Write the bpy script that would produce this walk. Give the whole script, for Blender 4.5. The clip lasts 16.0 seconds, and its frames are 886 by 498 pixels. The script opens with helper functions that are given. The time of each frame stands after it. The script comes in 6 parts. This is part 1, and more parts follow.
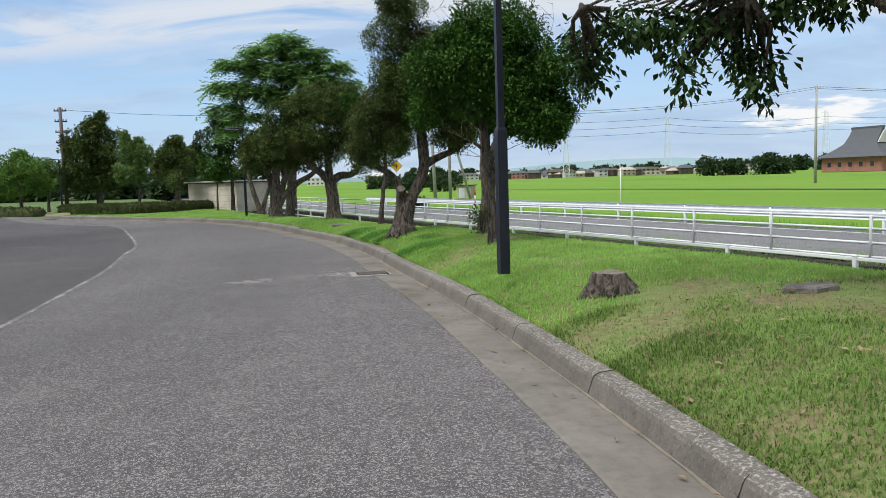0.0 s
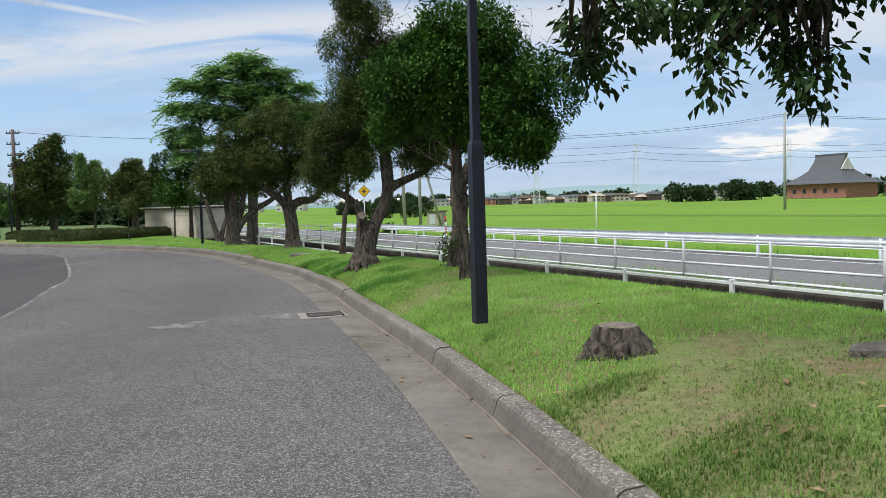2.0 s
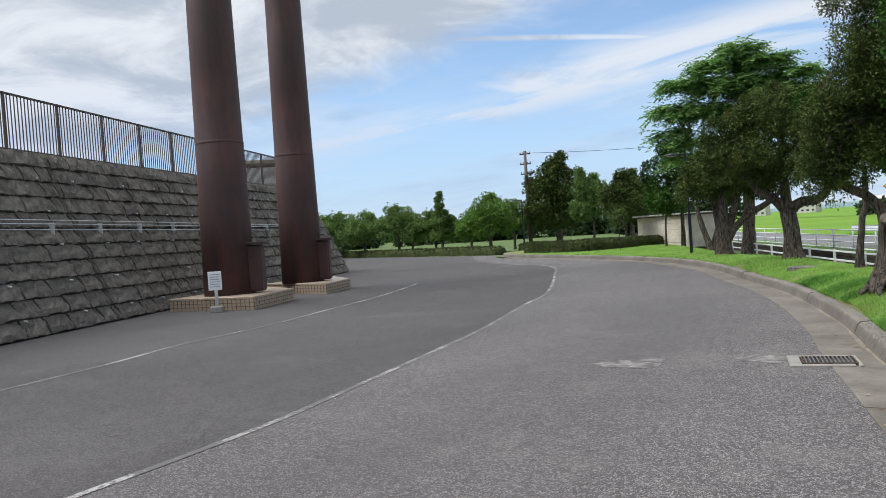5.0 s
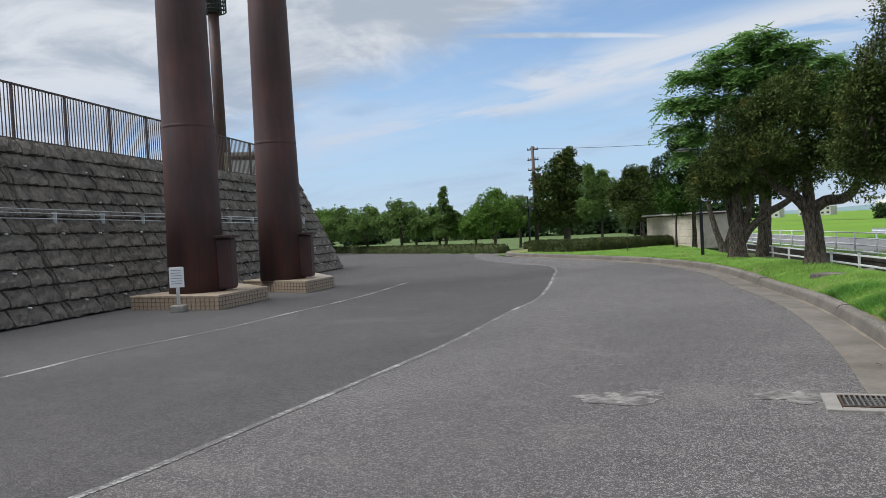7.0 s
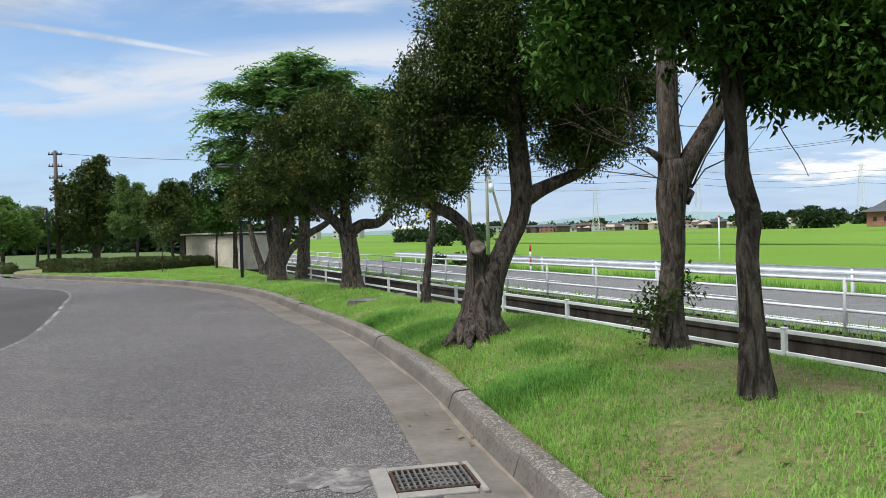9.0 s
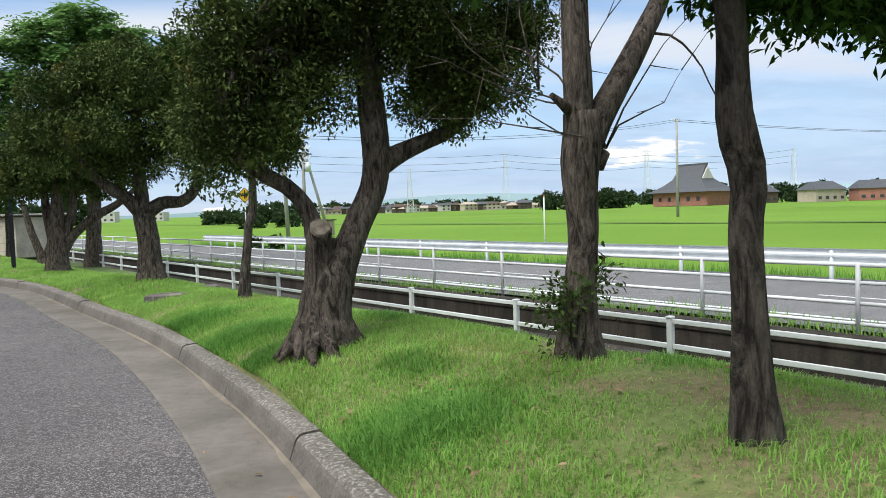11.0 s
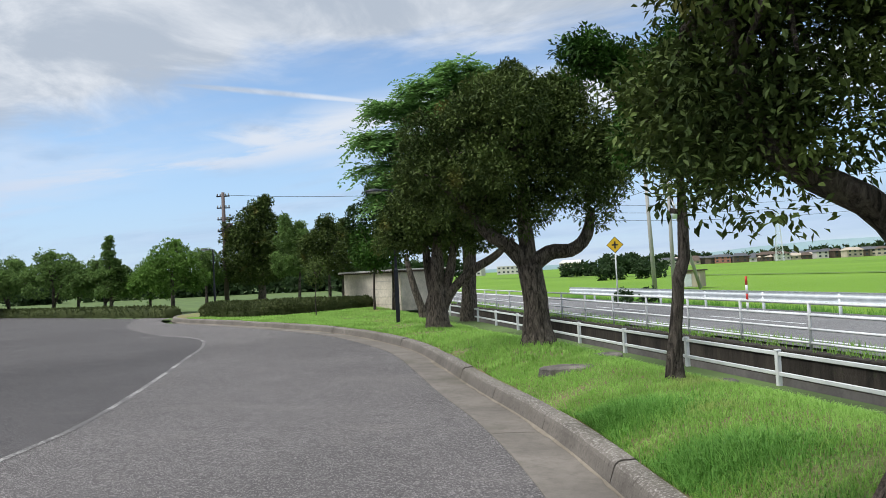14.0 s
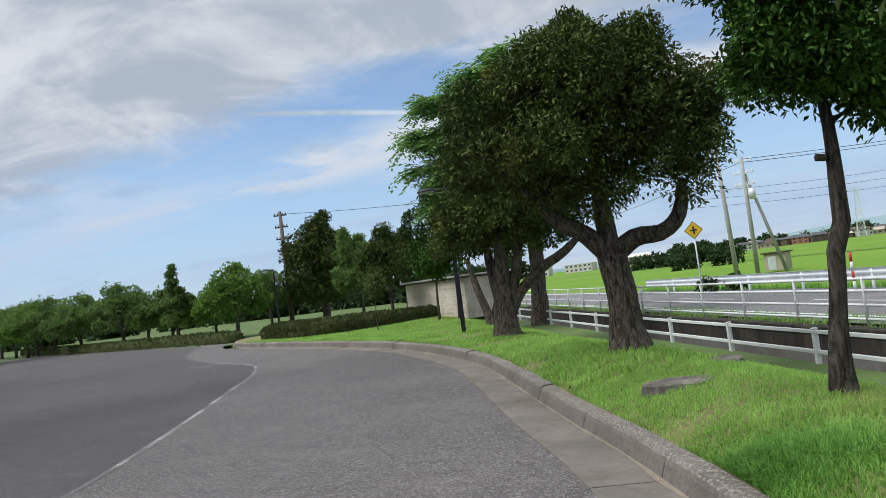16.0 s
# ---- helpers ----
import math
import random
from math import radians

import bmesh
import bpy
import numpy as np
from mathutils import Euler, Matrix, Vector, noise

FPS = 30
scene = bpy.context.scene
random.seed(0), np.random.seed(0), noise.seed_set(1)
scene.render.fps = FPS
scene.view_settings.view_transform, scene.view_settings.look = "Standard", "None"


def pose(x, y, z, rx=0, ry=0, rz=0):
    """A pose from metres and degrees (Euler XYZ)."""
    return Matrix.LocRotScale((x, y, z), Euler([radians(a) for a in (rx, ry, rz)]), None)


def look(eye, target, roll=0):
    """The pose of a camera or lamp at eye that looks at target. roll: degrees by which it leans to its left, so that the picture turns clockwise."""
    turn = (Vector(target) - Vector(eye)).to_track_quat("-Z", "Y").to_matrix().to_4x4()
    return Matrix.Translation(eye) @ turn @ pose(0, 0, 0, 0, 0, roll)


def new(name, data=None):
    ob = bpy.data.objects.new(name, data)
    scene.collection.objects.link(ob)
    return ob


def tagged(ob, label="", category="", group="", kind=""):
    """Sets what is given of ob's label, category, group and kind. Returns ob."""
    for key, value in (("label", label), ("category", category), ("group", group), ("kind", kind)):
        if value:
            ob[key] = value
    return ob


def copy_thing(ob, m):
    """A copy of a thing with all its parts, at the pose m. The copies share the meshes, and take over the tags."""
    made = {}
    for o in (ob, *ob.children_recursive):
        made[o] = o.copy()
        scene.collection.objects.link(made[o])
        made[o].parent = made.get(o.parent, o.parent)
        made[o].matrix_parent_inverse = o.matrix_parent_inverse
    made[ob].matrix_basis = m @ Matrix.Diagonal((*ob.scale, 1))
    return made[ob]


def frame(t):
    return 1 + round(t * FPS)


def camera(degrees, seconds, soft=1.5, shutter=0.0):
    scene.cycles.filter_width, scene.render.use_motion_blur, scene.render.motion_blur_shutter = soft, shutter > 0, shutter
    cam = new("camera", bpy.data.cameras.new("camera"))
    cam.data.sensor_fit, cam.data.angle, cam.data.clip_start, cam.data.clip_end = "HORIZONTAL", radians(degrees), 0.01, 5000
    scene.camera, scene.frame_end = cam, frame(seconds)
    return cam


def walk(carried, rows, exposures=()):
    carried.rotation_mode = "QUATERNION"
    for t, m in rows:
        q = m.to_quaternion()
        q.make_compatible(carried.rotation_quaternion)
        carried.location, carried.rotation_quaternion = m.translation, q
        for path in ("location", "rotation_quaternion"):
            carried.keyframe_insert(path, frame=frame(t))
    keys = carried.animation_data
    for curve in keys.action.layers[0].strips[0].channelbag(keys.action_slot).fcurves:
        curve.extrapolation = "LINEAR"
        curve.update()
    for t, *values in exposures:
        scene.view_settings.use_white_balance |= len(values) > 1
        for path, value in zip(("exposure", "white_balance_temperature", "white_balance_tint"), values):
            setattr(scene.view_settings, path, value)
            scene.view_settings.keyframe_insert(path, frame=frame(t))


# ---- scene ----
cam = camera(60.5, 16.0, soft=0.75)

PATH = [
    (0, (0.594, -2.176, 1.637), (0.476, -0.188, 1.453), -1.8),
    (0.5, (0.571, -1.82, 1.65), (0.585, 0.173, 1.482), -1.2),
    (1, (0.593, -1.287, 1.636), (0.735, 0.702, 1.491), -2.2),
    (1.5, (0.615, -0.872, 1.679), (0.687, 1.123, 1.545), -2.9),
    (2, (0.587, -0.34, 1.634), (0.547, 1.656, 1.515), -1.7),
    (2.5, (0.631, 0.094, 1.629), (0.488, 2.084, 1.484), -1.3),
    (3, (0.581, 0.563, 1.611), (0.241, 2.529, 1.472), -1.9),
    (3.5, (0.539, 1.033, 1.627), (-0.089, 2.928, 1.512), -2.6),
    (4, (0.463, 1.319, 1.672), (-0.562, 3.035, 1.613), -3.1),
    (4.5, (0.365, 1.801, 1.653), (-0.788, 3.435, 1.615), -4.0),
    (4.7, (0.36, 1.924, 1.656), (-0.839, 3.525, 1.621), -4.3),
    (6.8, (-0.252, 3.857, 1.599), (-1.518, 5.404, 1.558), -3.6),
    (7, (-0.308, 4.023, 1.6), (-1.555, 5.586, 1.556), -3.1),
    (7.5, (-0.532, 4.494, 1.607), (-1.734, 6.093, 1.594), -1.2),
    (8, (-0.655, 5.022, 1.609), (-1.543, 6.814, 1.616), -0.9),
    (8.5, (-0.806, 5.576, 1.601), (-1.41, 7.482, 1.585), -1.2),
    (9, (-0.902, 6.152, 1.615), (-1.083, 8.143, 1.572), -1.6),
    (9.5, (-0.992, 6.753, 1.582), (-0.929, 8.751, 1.547), -0.9),
    (9.7, (-1.05, 6.985, 1.557), (-0.912, 8.98, 1.515), -0.7),
    (11.8, (-1.408, 8.916, 1.581), (-1.1, 10.886, 1.427), -1.8),
    (12, (-1.484, 9.131, 1.574), (-1.249, 11.11, 1.407), -2.0),
    (12.5, (-1.626, 9.612, 1.526), (-1.627, 11.604, 1.349), -2.6),
    (13, (-1.883, 10.128, 1.566), (-2.262, 12.088, 1.437), -3.9),
    (13.5, (-2.079, 10.572, 1.588), (-2.591, 12.505, 1.56), -4.7),
    (14, (-2.302, 11.124, 1.582), (-2.899, 13.031, 1.649), -2.9),
    (14.5, (-2.519, 11.627, 1.524), (-3.189, 13.51, 1.6), -3.8),
    (15, (-2.632, 12.132, 1.532), (-3.383, 13.985, 1.585), -5.8),
    (15.5, (-2.768, 12.665, 1.54), (-3.479, 14.534, 1.596), -6.7),
    (16, (-2.892, 13.107, 1.525), (-3.647, 14.956, 1.623), -7.3),
]
walk(cam, [(t, look(eye, target, roll)) for t, eye, target, roll in PATH], exposures=[(0, 0.05), (2.5, 0.02), (4.2, 0.2), (7, -0.03), (8.5, 0.04), (9.5, 0.17), (12, 0.22), (13, 0.28), (14, 0.13), (16, -0.03)])

# ---- world and sun ----
world = bpy.data.worlds.new("sky")
scene.world = world
world.use_nodes = True
wn, wl = world.node_tree.nodes, world.node_tree.links
wn.clear()


def wnode(kind, **kw):
    n = wn.new(kind)
    for k, val in kw.items():
        n.inputs[k].default_value = val
    return n


SUN_AZ, SUN_EL = radians(235), radians(60)   # azimuth clockwise from +y
sky = wn.new("ShaderNodeTexSky")
sky.sky_type, sky.sun_disc = "NISHITA", False
sky.sun_elevation, sky.sun_rotation, sky.dust_density, sky.ozone_density = SUN_EL, SUN_AZ, 0.05, 3.2
coord = wn.new("ShaderNodeTexCoord")
sep = wn.new("ShaderNodeSeparateXYZ")
wl.new(coord.outputs["Generated"], sep.inputs[0])


def wmath(op, a, b, c=None):
    n = wn.new("ShaderNodeMath")
    n.operation = op
    for i, x in enumerate((a, b, c)):
        if x is None:
            continue
        if isinstance(x, (int, float)):
            n.inputs[i].default_value = x
        else:
            wl.new(x, n.inputs[i])
    return n.outputs[0]


up = wmath("ADD", wmath("MAXIMUM", sep.outputs[2], 0.0), 0.13)
flat = wn.new("ShaderNodeCombineXYZ")
wl.new(wmath("DIVIDE", sep.outputs[0], up), flat.inputs[0])
wl.new(wmath("DIVIDE", sep.outputs[1], up), flat.inputs[1])


def cloud_noise(scale, detail, rough, turn, stretch, shift, dist=0.0):
    m = wn.new("ShaderNodeMapping")
    m.inputs["Rotation"].default_value = (0, 0, radians(turn))
    m.inputs["Scale"].default_value = (stretch, 1, 1)
    m.inputs["Location"].default_value = shift
    wl.new(flat.outputs[0], m.inputs[0])
    n = wnode("ShaderNodeTexNoise", Scale=scale, Detail=detail, Roughness=rough, Distortion=dist)
    wl.new(m.outputs[0], n.inputs["Vector"])
    return n.outputs["Fac"]


def ramp(src, a, b, lo=0.0, hi=1.0):
    n = wn.new("ShaderNodeMapRange")
    n.interpolation_type = "SMOOTHSTEP"
    for i, x in ((1, a), (2, b), (3, lo), (4, hi)):
        n.inputs[i].default_value = x
    wl.new(src, n.inputs[0])
    return n.outputs[0]


# a cloud deck overhead with a ragged edge, a blue gap crossed by a vapour trail, then a band of white wisps; thin veils lower down and to the right
fx_, fy_ = wmath("DIVIDE", sep.outputs[0], up), wmath("DIVIDE", sep.outputs[1], up)
edge = wmath("MULTIPLY", wmath("SUBTRACT", wmath("SUBTRACT", fy_, 1.95), wmath("MULTIPLY", wmath("ADD", fx_, 1.6), 0.95)), 0.725)
deck = cloud_noise(1.5, 7, 0.56, 25, 0.6, (0.3, 1.9, 0), 0.5)
deck_mask = ramp(wmath("ADD", wmath("SUBTRACT", 2.2, fy_), wmath("MULTIPLY", wmath("SUBTRACT", deck, 0.5), 1.3)), -0.12, 0.26, 0, 0.97)
band_noise = cloud_noise(2.0, 7, 0.58, 30, 0.5, (2.6, 0.7, 0), 0.6)
band_fall = ramp(wmath("ABSOLUTE", wmath("SUBTRACT", fy_, 2.78), 0), 0.1, 0.42, 1.0, 0.0)
band = wmath("MULTIPLY", ramp(wmath("ADD", band_noise, wmath("MULTIPLY", ramp(fx_, -2.4, -0.6), 0.12)), 0.42, 0.62, 0, 0.92), band_fall)
wisp = ramp(cloud_noise(1.1, 6, 0.55, 20, 0.45, (5.1, 2.2, 0), 0.4), 0.44, 0.68, 0, 0.55)
veil = wmath("MULTIPLY", ramp(fx_, -0.9, 0.5), ramp(cloud_noise(0.7, 6, 0.55, -10, 0.6, (1.4, 7.0, 0), 0.4), 0.3, 0.62, 0.05, 0.6))
trail_off = wmath("ABSOLUTE", wmath("ADD", edge, -0.035), 0)
trail = wmath("MULTIPLY", ramp(trail_off, 0.004, 0.04, 0.75, 0.0), wmath("MULTIPLY", ramp(fx_, -1.7, -1.4), ramp(fx_, -1.05, -0.9, 1.0, 0.0)))
heap_d = wn.new("ShaderNodeVectorMath")
heap_d.operation = "DISTANCE"
heap_m = wn.new("ShaderNodeMapping")
heap_m.inputs["Scale"].default_value = (1.6, 1.1, 1)
wl.new(flat.outputs[0], heap_m.inputs[0])
wl.new(heap_m.outputs[0], heap_d.inputs[0])
heap_d.inputs[1].default_value = (2.0 * 1.6, 4.85 * 1.1, 0)
heap = ramp(wmath("MULTIPLY_ADD", heap_d.outputs["Value"], -0.55, cloud_noise(3.2, 6, 0.6, 0, 1.0, (2.0, 0.4, 0), 0.3)), 0.16, 0.34, 0, 0.95)
mask = wmath("MAXIMUM", wmath("MAXIMUM", wmath("MAXIMUM", deck_mask, band), wmath("MAXIMUM", wisp, veil)), trail)
shade = ramp(wmath("ADD", cloud_noise(1.9, 7, 0.6, 40, 0.9, (9.0, 4.0, 0), 0.5), wmath("MULTIPLY", band_fall, 0.2)), 0.38, 0.64)
mixc = wn.new("ShaderNodeMix")
mixc.data_type = "RGBA"
mixc.inputs["A"].default_value, mixc.inputs["B"].default_value = (0.52, 0.59, 0.69, 1), (0.88, 0.92, 0.98, 1)
wl.new(shade, mixc.inputs["Factor"])
bg_sky, bg_cloud, wmix, wout = wnode("ShaderNodeBackground", Strength=0.15), wnode("ShaderNodeBackground", Strength=0.84), wn.new("ShaderNodeMixShader"), wn.new("ShaderNodeOutputWorld")
wl.new(sky.outputs[0], bg_sky.inputs[0])
wl.new(mixc.outputs["Result"], bg_cloud.inputs[0])
wl.new(mask, wmix.inputs[0])
wl.new(bg_sky.outputs[0], wmix.inputs[1])
wl.new(bg_cloud.outputs[0], wmix.inputs[2])
# pale blue haze near the horizon, with heaped white clouds standing in it
bg_haze, haze_mix = wnode("ShaderNodeBackground", Color=(0.40, 0.58, 0.90, 1), Strength=0.86), wn.new("ShaderNodeMixShader")
wl.new(ramp(sep.outputs[2], 0.0, 0.26, 0.72, 0.0), haze_mix.inputs[0])
wl.new(wmix.outputs[0], haze_mix.inputs[1])
wl.new(bg_haze.outputs[0], haze_mix.inputs[2])
bg_heap, heap_mix = wnode("ShaderNodeBackground", Color=(0.93, 0.93, 0.93, 1), Strength=1.0), wn.new("ShaderNodeMixShader")
wl.new(heap, heap_mix.inputs[0])
wl.new(haze_mix.outputs[0], heap_mix.inputs[1])
wl.new(bg_heap.outputs[0], heap_mix.inputs[2])
wl.new(heap_mix.outputs[0], wout.inputs[0])

sun = new("sun", bpy.data.lights.new("sun", "SUN"))
sun.data.energy, sun.data.angle, sun.data.color = 4.2, radians(45), (1.0, 0.985, 0.96)
sd = Vector((math.sin(SUN_AZ) * math.cos(SUN_EL), math.cos(SUN_AZ) * math.cos(SUN_EL), math.sin(SUN_EL)))
sun.matrix_world = look(sd * 50, (0, 0, 0))

# ---- materials ----


class Mat:
    """A small wrapper for building node materials."""

    def __init__(self, name, rough=0.8, metal=0.0, spec=0.4):
        self.m = bpy.data.materials.new(name)
        self.m.use_nodes = True
        self.n, self.l = self.m.node_tree.nodes, self.m.node_tree.links
        self.b = self.n["Principled BSDF"]
        self.b.inputs["Roughness"].default_value = rough
        self.b.inputs["Metallic"].default_value = metal
        self.b.inputs["Specular IOR Level"].default_value = spec
        self.co = self.n.new("ShaderNodeTexCoord").outputs["Object"]

    def noise(self, scale, detail=4, rough=0.55, stretch=(1, 1, 1), dist=0.0):
        mp = self.n.new("ShaderNodeMapping")
        mp.inputs["Scale"].default_value = stretch
        self.l.new(self.co, mp.inputs[0])
        t = self.n.new("ShaderNodeTexNoise")
        for k, x in (("Scale", scale), ("Detail", detail), ("Roughness", rough), ("Distortion", dist)):
            t.inputs[k].default_value = x
        self.l.new(mp.outputs[0], t.inputs["Vector"])
        return t.outputs["Fac"]

    def voronoi(self, scale, feature="F1", out="Distance", stretch=(1, 1, 1)):
        mp = self.n.new("ShaderNodeMapping")
        mp.inputs["Scale"].default_value = stretch
        self.l.new(self.co, mp.inputs[0])
        t = self.n.new("ShaderNodeTexVoronoi")
        t.feature = feature
        t.inputs["Scale"].default_value = scale
        self.l.new(mp.outputs[0], t.inputs["Vector"])
        return t.outputs[out]

    def range(self, src, a, b, lo=0.0, hi=1.0):
        t = self.n.new("ShaderNodeMapRange")
        for i, x in ((1, a), (2, b), (3, lo), (4, hi)):
            t.inputs[i].default_value = x
        self.l.new(src, t.inputs[0])
        return t.outputs[0]

    def mix(self, fac, a, b, mode="MIX"):
        t = self.n.new("ShaderNodeMix")
        t.data_type, t.blend_type = "RGBA", mode
        for key, x in (("Factor", fac), ("A", a), ("B", b)):
            s = [i for i in t.inputs if i.name == key and (i.type == "RGBA" if key != "Factor" else i.type == "VALUE")][0]
            if isinstance(x, (tuple, list)):
                s.default_value = (*x, 1) if len(x) == 3 else x
            elif isinstance(x, (int, float)):
                s.default_value = x
            else:
                self.l.new(x, s)
        return [o for o in t.outputs if o.type == "RGBA"][0]

    def random(self, kind="object"):
        if kind == "object":
            return self.n.new("ShaderNodeObjectInfo").outputs["Random"]
        return self.n.new("ShaderNodeNewGeometry").outputs["Random Per Island"]

    def color(self, src):
        if isinstance(src, tuple):
            self.b.inputs["Base Color"].default_value = (*src, 1)
        else:
            self.l.new(src, self.b.inputs["Base Color"])
        return self

    def bump(self, src, strength=0.4, dist=0.01):
        t = self.n.new("ShaderNodeBump")
        t.inputs["Strength"].default_value, t.inputs["Distance"].default_value = strength, dist
        self.l.new(src, t.inputs["Height"])
        self.l.new(t.outputs[0], self.b.inputs["Normal"])
        return self

    def roughness(self, src):
        self.l.new(src, self.b.inputs["Roughness"])
        return self


def simple(name, c, rough=0.7, metal=0.0, vary=0.25, scale=3.0, bump=0.15):
    k = Mat(name, rough, metal)
    f = k.noise(scale, 5)
    k.color(k.mix(k.range(f, 0.3, 0.7), tuple(x * (1 - vary) for x in c), tuple(min(1, x * (1 + vary)) for x in c)))
    k.bump(k.noise(scale * 25, 4), bump, 0.004)
    return k.m


def make_asphalt(name, base, speck, patch=0.25):
    k = Mat(name, 0.88, spec=0.3)
    big = k.noise(0.35, 6, 0.6)
    mid = k.noise(3.0, 5, 0.6)
    grain = k.voronoi(125, out="Color")
    sepc = k.n.new("ShaderNodeSeparateColor")
    k.l.new(grain, sepc.inputs[0])
    c = k.mix(k.range(big, 0.3, 0.7), tuple(x * (1 - patch) for x in base), tuple(x * (1 + patch) for x in base))
    c = k.mix(k.range(mid, 0.35, 0.7, 0, 0.6), c, tuple(x * 0.66 for x in base))
    c = k.mix(k.range(sepc.outputs[0], 0.72, 0.86), c, speck)
    c = k.mix(k.range(sepc.outputs[1], 0.8, 0.9, 0, 0.6), c, tuple(x * 0.35 for x in base))
    coarse = k.n.new("ShaderNodeSeparateColor")
    k.l.new(k.voronoi(48, out="Color"), coarse.inputs[0])
    c = k.mix(k.range(coarse.outputs[0], 0.84, 0.92, 0, 0.45), c, speck)
    c = k.mix(k.range(coarse.outputs[1], 0.78, 0.9, 0, 0.3), c, tuple(x * 0.45 for x in base))
    tyre = k.noise(0.22, 3, 0.5, (1.0, 0.25, 1))
    c = k.mix(k.range(tyre, 0.5, 0.68, 0, 0.4), c, tuple(x * 0.6 for x in base))
    dust = k.noise(0.9, 7, 0.7, (0.6, 1.0, 1), 0.6)
    c = k.mix(k.range(dust, 0.54, 0.72, 0, 0.38), c, (base[0] * 2.1, base[1] * 2.05, base[2] * 1.95))
    k.color(c)
    k.bump(k.voronoi(125), 0.6, 0.006)
    return k.m


ASPHALT = make_asphalt("lot_asphalt", (0.092, 0.086, 0.087), (0.27, 0.255, 0.252), 0.26)
ASPHALT_DARK = make_asphalt("smooth_lot_asphalt", (0.068, 0.064, 0.067), (0.14, 0.134, 0.134), 0.24)
ROAD = make_asphalt("road_asphalt", (0.155, 0.155, 0.16), (0.26, 0.26, 0.26), 0.12)


def make_concrete(name, c, moss=0.3, white=0.0):
    k = Mat(name, 0.9, spec=0.3)
    f = k.mix(k.range(k.noise(1.3, 6, 0.62), 0.3, 0.7), tuple(x * 0.68 for x in c), tuple(x * 1.2 for x in c))
    f = k.mix(k.range(k.noise(9, 6, 0.7), 0.45, 0.75, 0, 0.55), f, tuple(x * 0.5 for x in c))
    if white:
        sx = k.n.new("ShaderNodeSeparateXYZ")
        k.l.new(k.n.new("ShaderNodeNewGeometry").outputs["True Normal"], sx.inputs[0])
        mu = k.n.new("ShaderNodeMath")
        mu.operation = "MULTIPLY"
        k.l.new(k.range(k.noise(38, 8, 0.8), 0.5, 0.62, 0, white), mu.inputs[0])
        k.l.new(k.range(sx.outputs[2], 0.4, 0.9, 0.12, 1.0), mu.inputs[1])
        f = k.mix(mu.outputs[0], f, (0.46, 0.44, 0.41))
        f = k.mix(k.range(k.noise(30, 6, 0.7), 0.55, 0.66, 0, 0.7), f, tuple(x * 0.35 for x in c))
    f = k.mix(k.range(k.noise(0.8, 5, 0.6), 0.55, 0.75, 0, moss), f, (0.075, 0.07, 0.045))
    k.color(f)
    k.bump(k.noise(55, 6, 0.7), 0.6, 0.006)
    return k.m


GUTTER = make_concrete("gutter_concrete", (0.175, 0.158, 0.139), 0.75)
KERB = make_concrete("kerb_concrete", (0.145, 0.13, 0.114), 0.6, 0.8)
CONCRETE = make_concrete("grey_concrete", (0.30, 0.29, 0.27), 0.3)
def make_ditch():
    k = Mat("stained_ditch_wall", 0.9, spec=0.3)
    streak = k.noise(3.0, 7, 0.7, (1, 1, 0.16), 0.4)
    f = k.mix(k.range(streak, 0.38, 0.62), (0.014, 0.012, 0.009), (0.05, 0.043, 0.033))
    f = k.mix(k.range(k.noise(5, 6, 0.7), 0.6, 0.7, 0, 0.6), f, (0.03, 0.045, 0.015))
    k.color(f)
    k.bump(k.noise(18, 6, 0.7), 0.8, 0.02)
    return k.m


DITCH = make_ditch()
DITCH_WALL = make_concrete("wet_grey_ditch_concrete", (0.13, 0.125, 0.115), 0.7)
CEMENT = make_concrete("cement_surround", (0.30, 0.285, 0.265), 0.2)


def make_line():
    k = Mat("worn_line_paint", 0.75)
    w = k.noise(22, 6, 0.7)
    w2 = k.range(k.noise(1.1, 4), 0.35, 0.6, -0.14, 0.12)
    ad = k.n.new("ShaderNodeMath")
    k.l.new(w, ad.inputs[0])
    k.l.new(w2, ad.inputs[1])
    k.color(k.mix(k.range(ad.outputs[0], 0.38, 0.52), (0.33, 0.325, 0.315), (0.10, 0.095, 0.095)))
    k.bump(k.voronoi(95), 0.3, 0.004)
    return k.m


LINE = make_line()


def make_smear():
    k = Mat("thin_cement_smear", 0.9, spec=0.3)
    f = k.range(k.noise(5, 7, 0.75, (1, 1, 1), 0.5), 0.44, 0.64)
    k.color(k.mix(f, (0.096, 0.09, 0.091), (0.28, 0.27, 0.255)))
    k.bump(k.voronoi(95), 0.5, 0.006)
    return k.m


SMEAR = make_smear()
SAND = make_concrete("washed_sand", (0.21, 0.182, 0.145), 0.6)


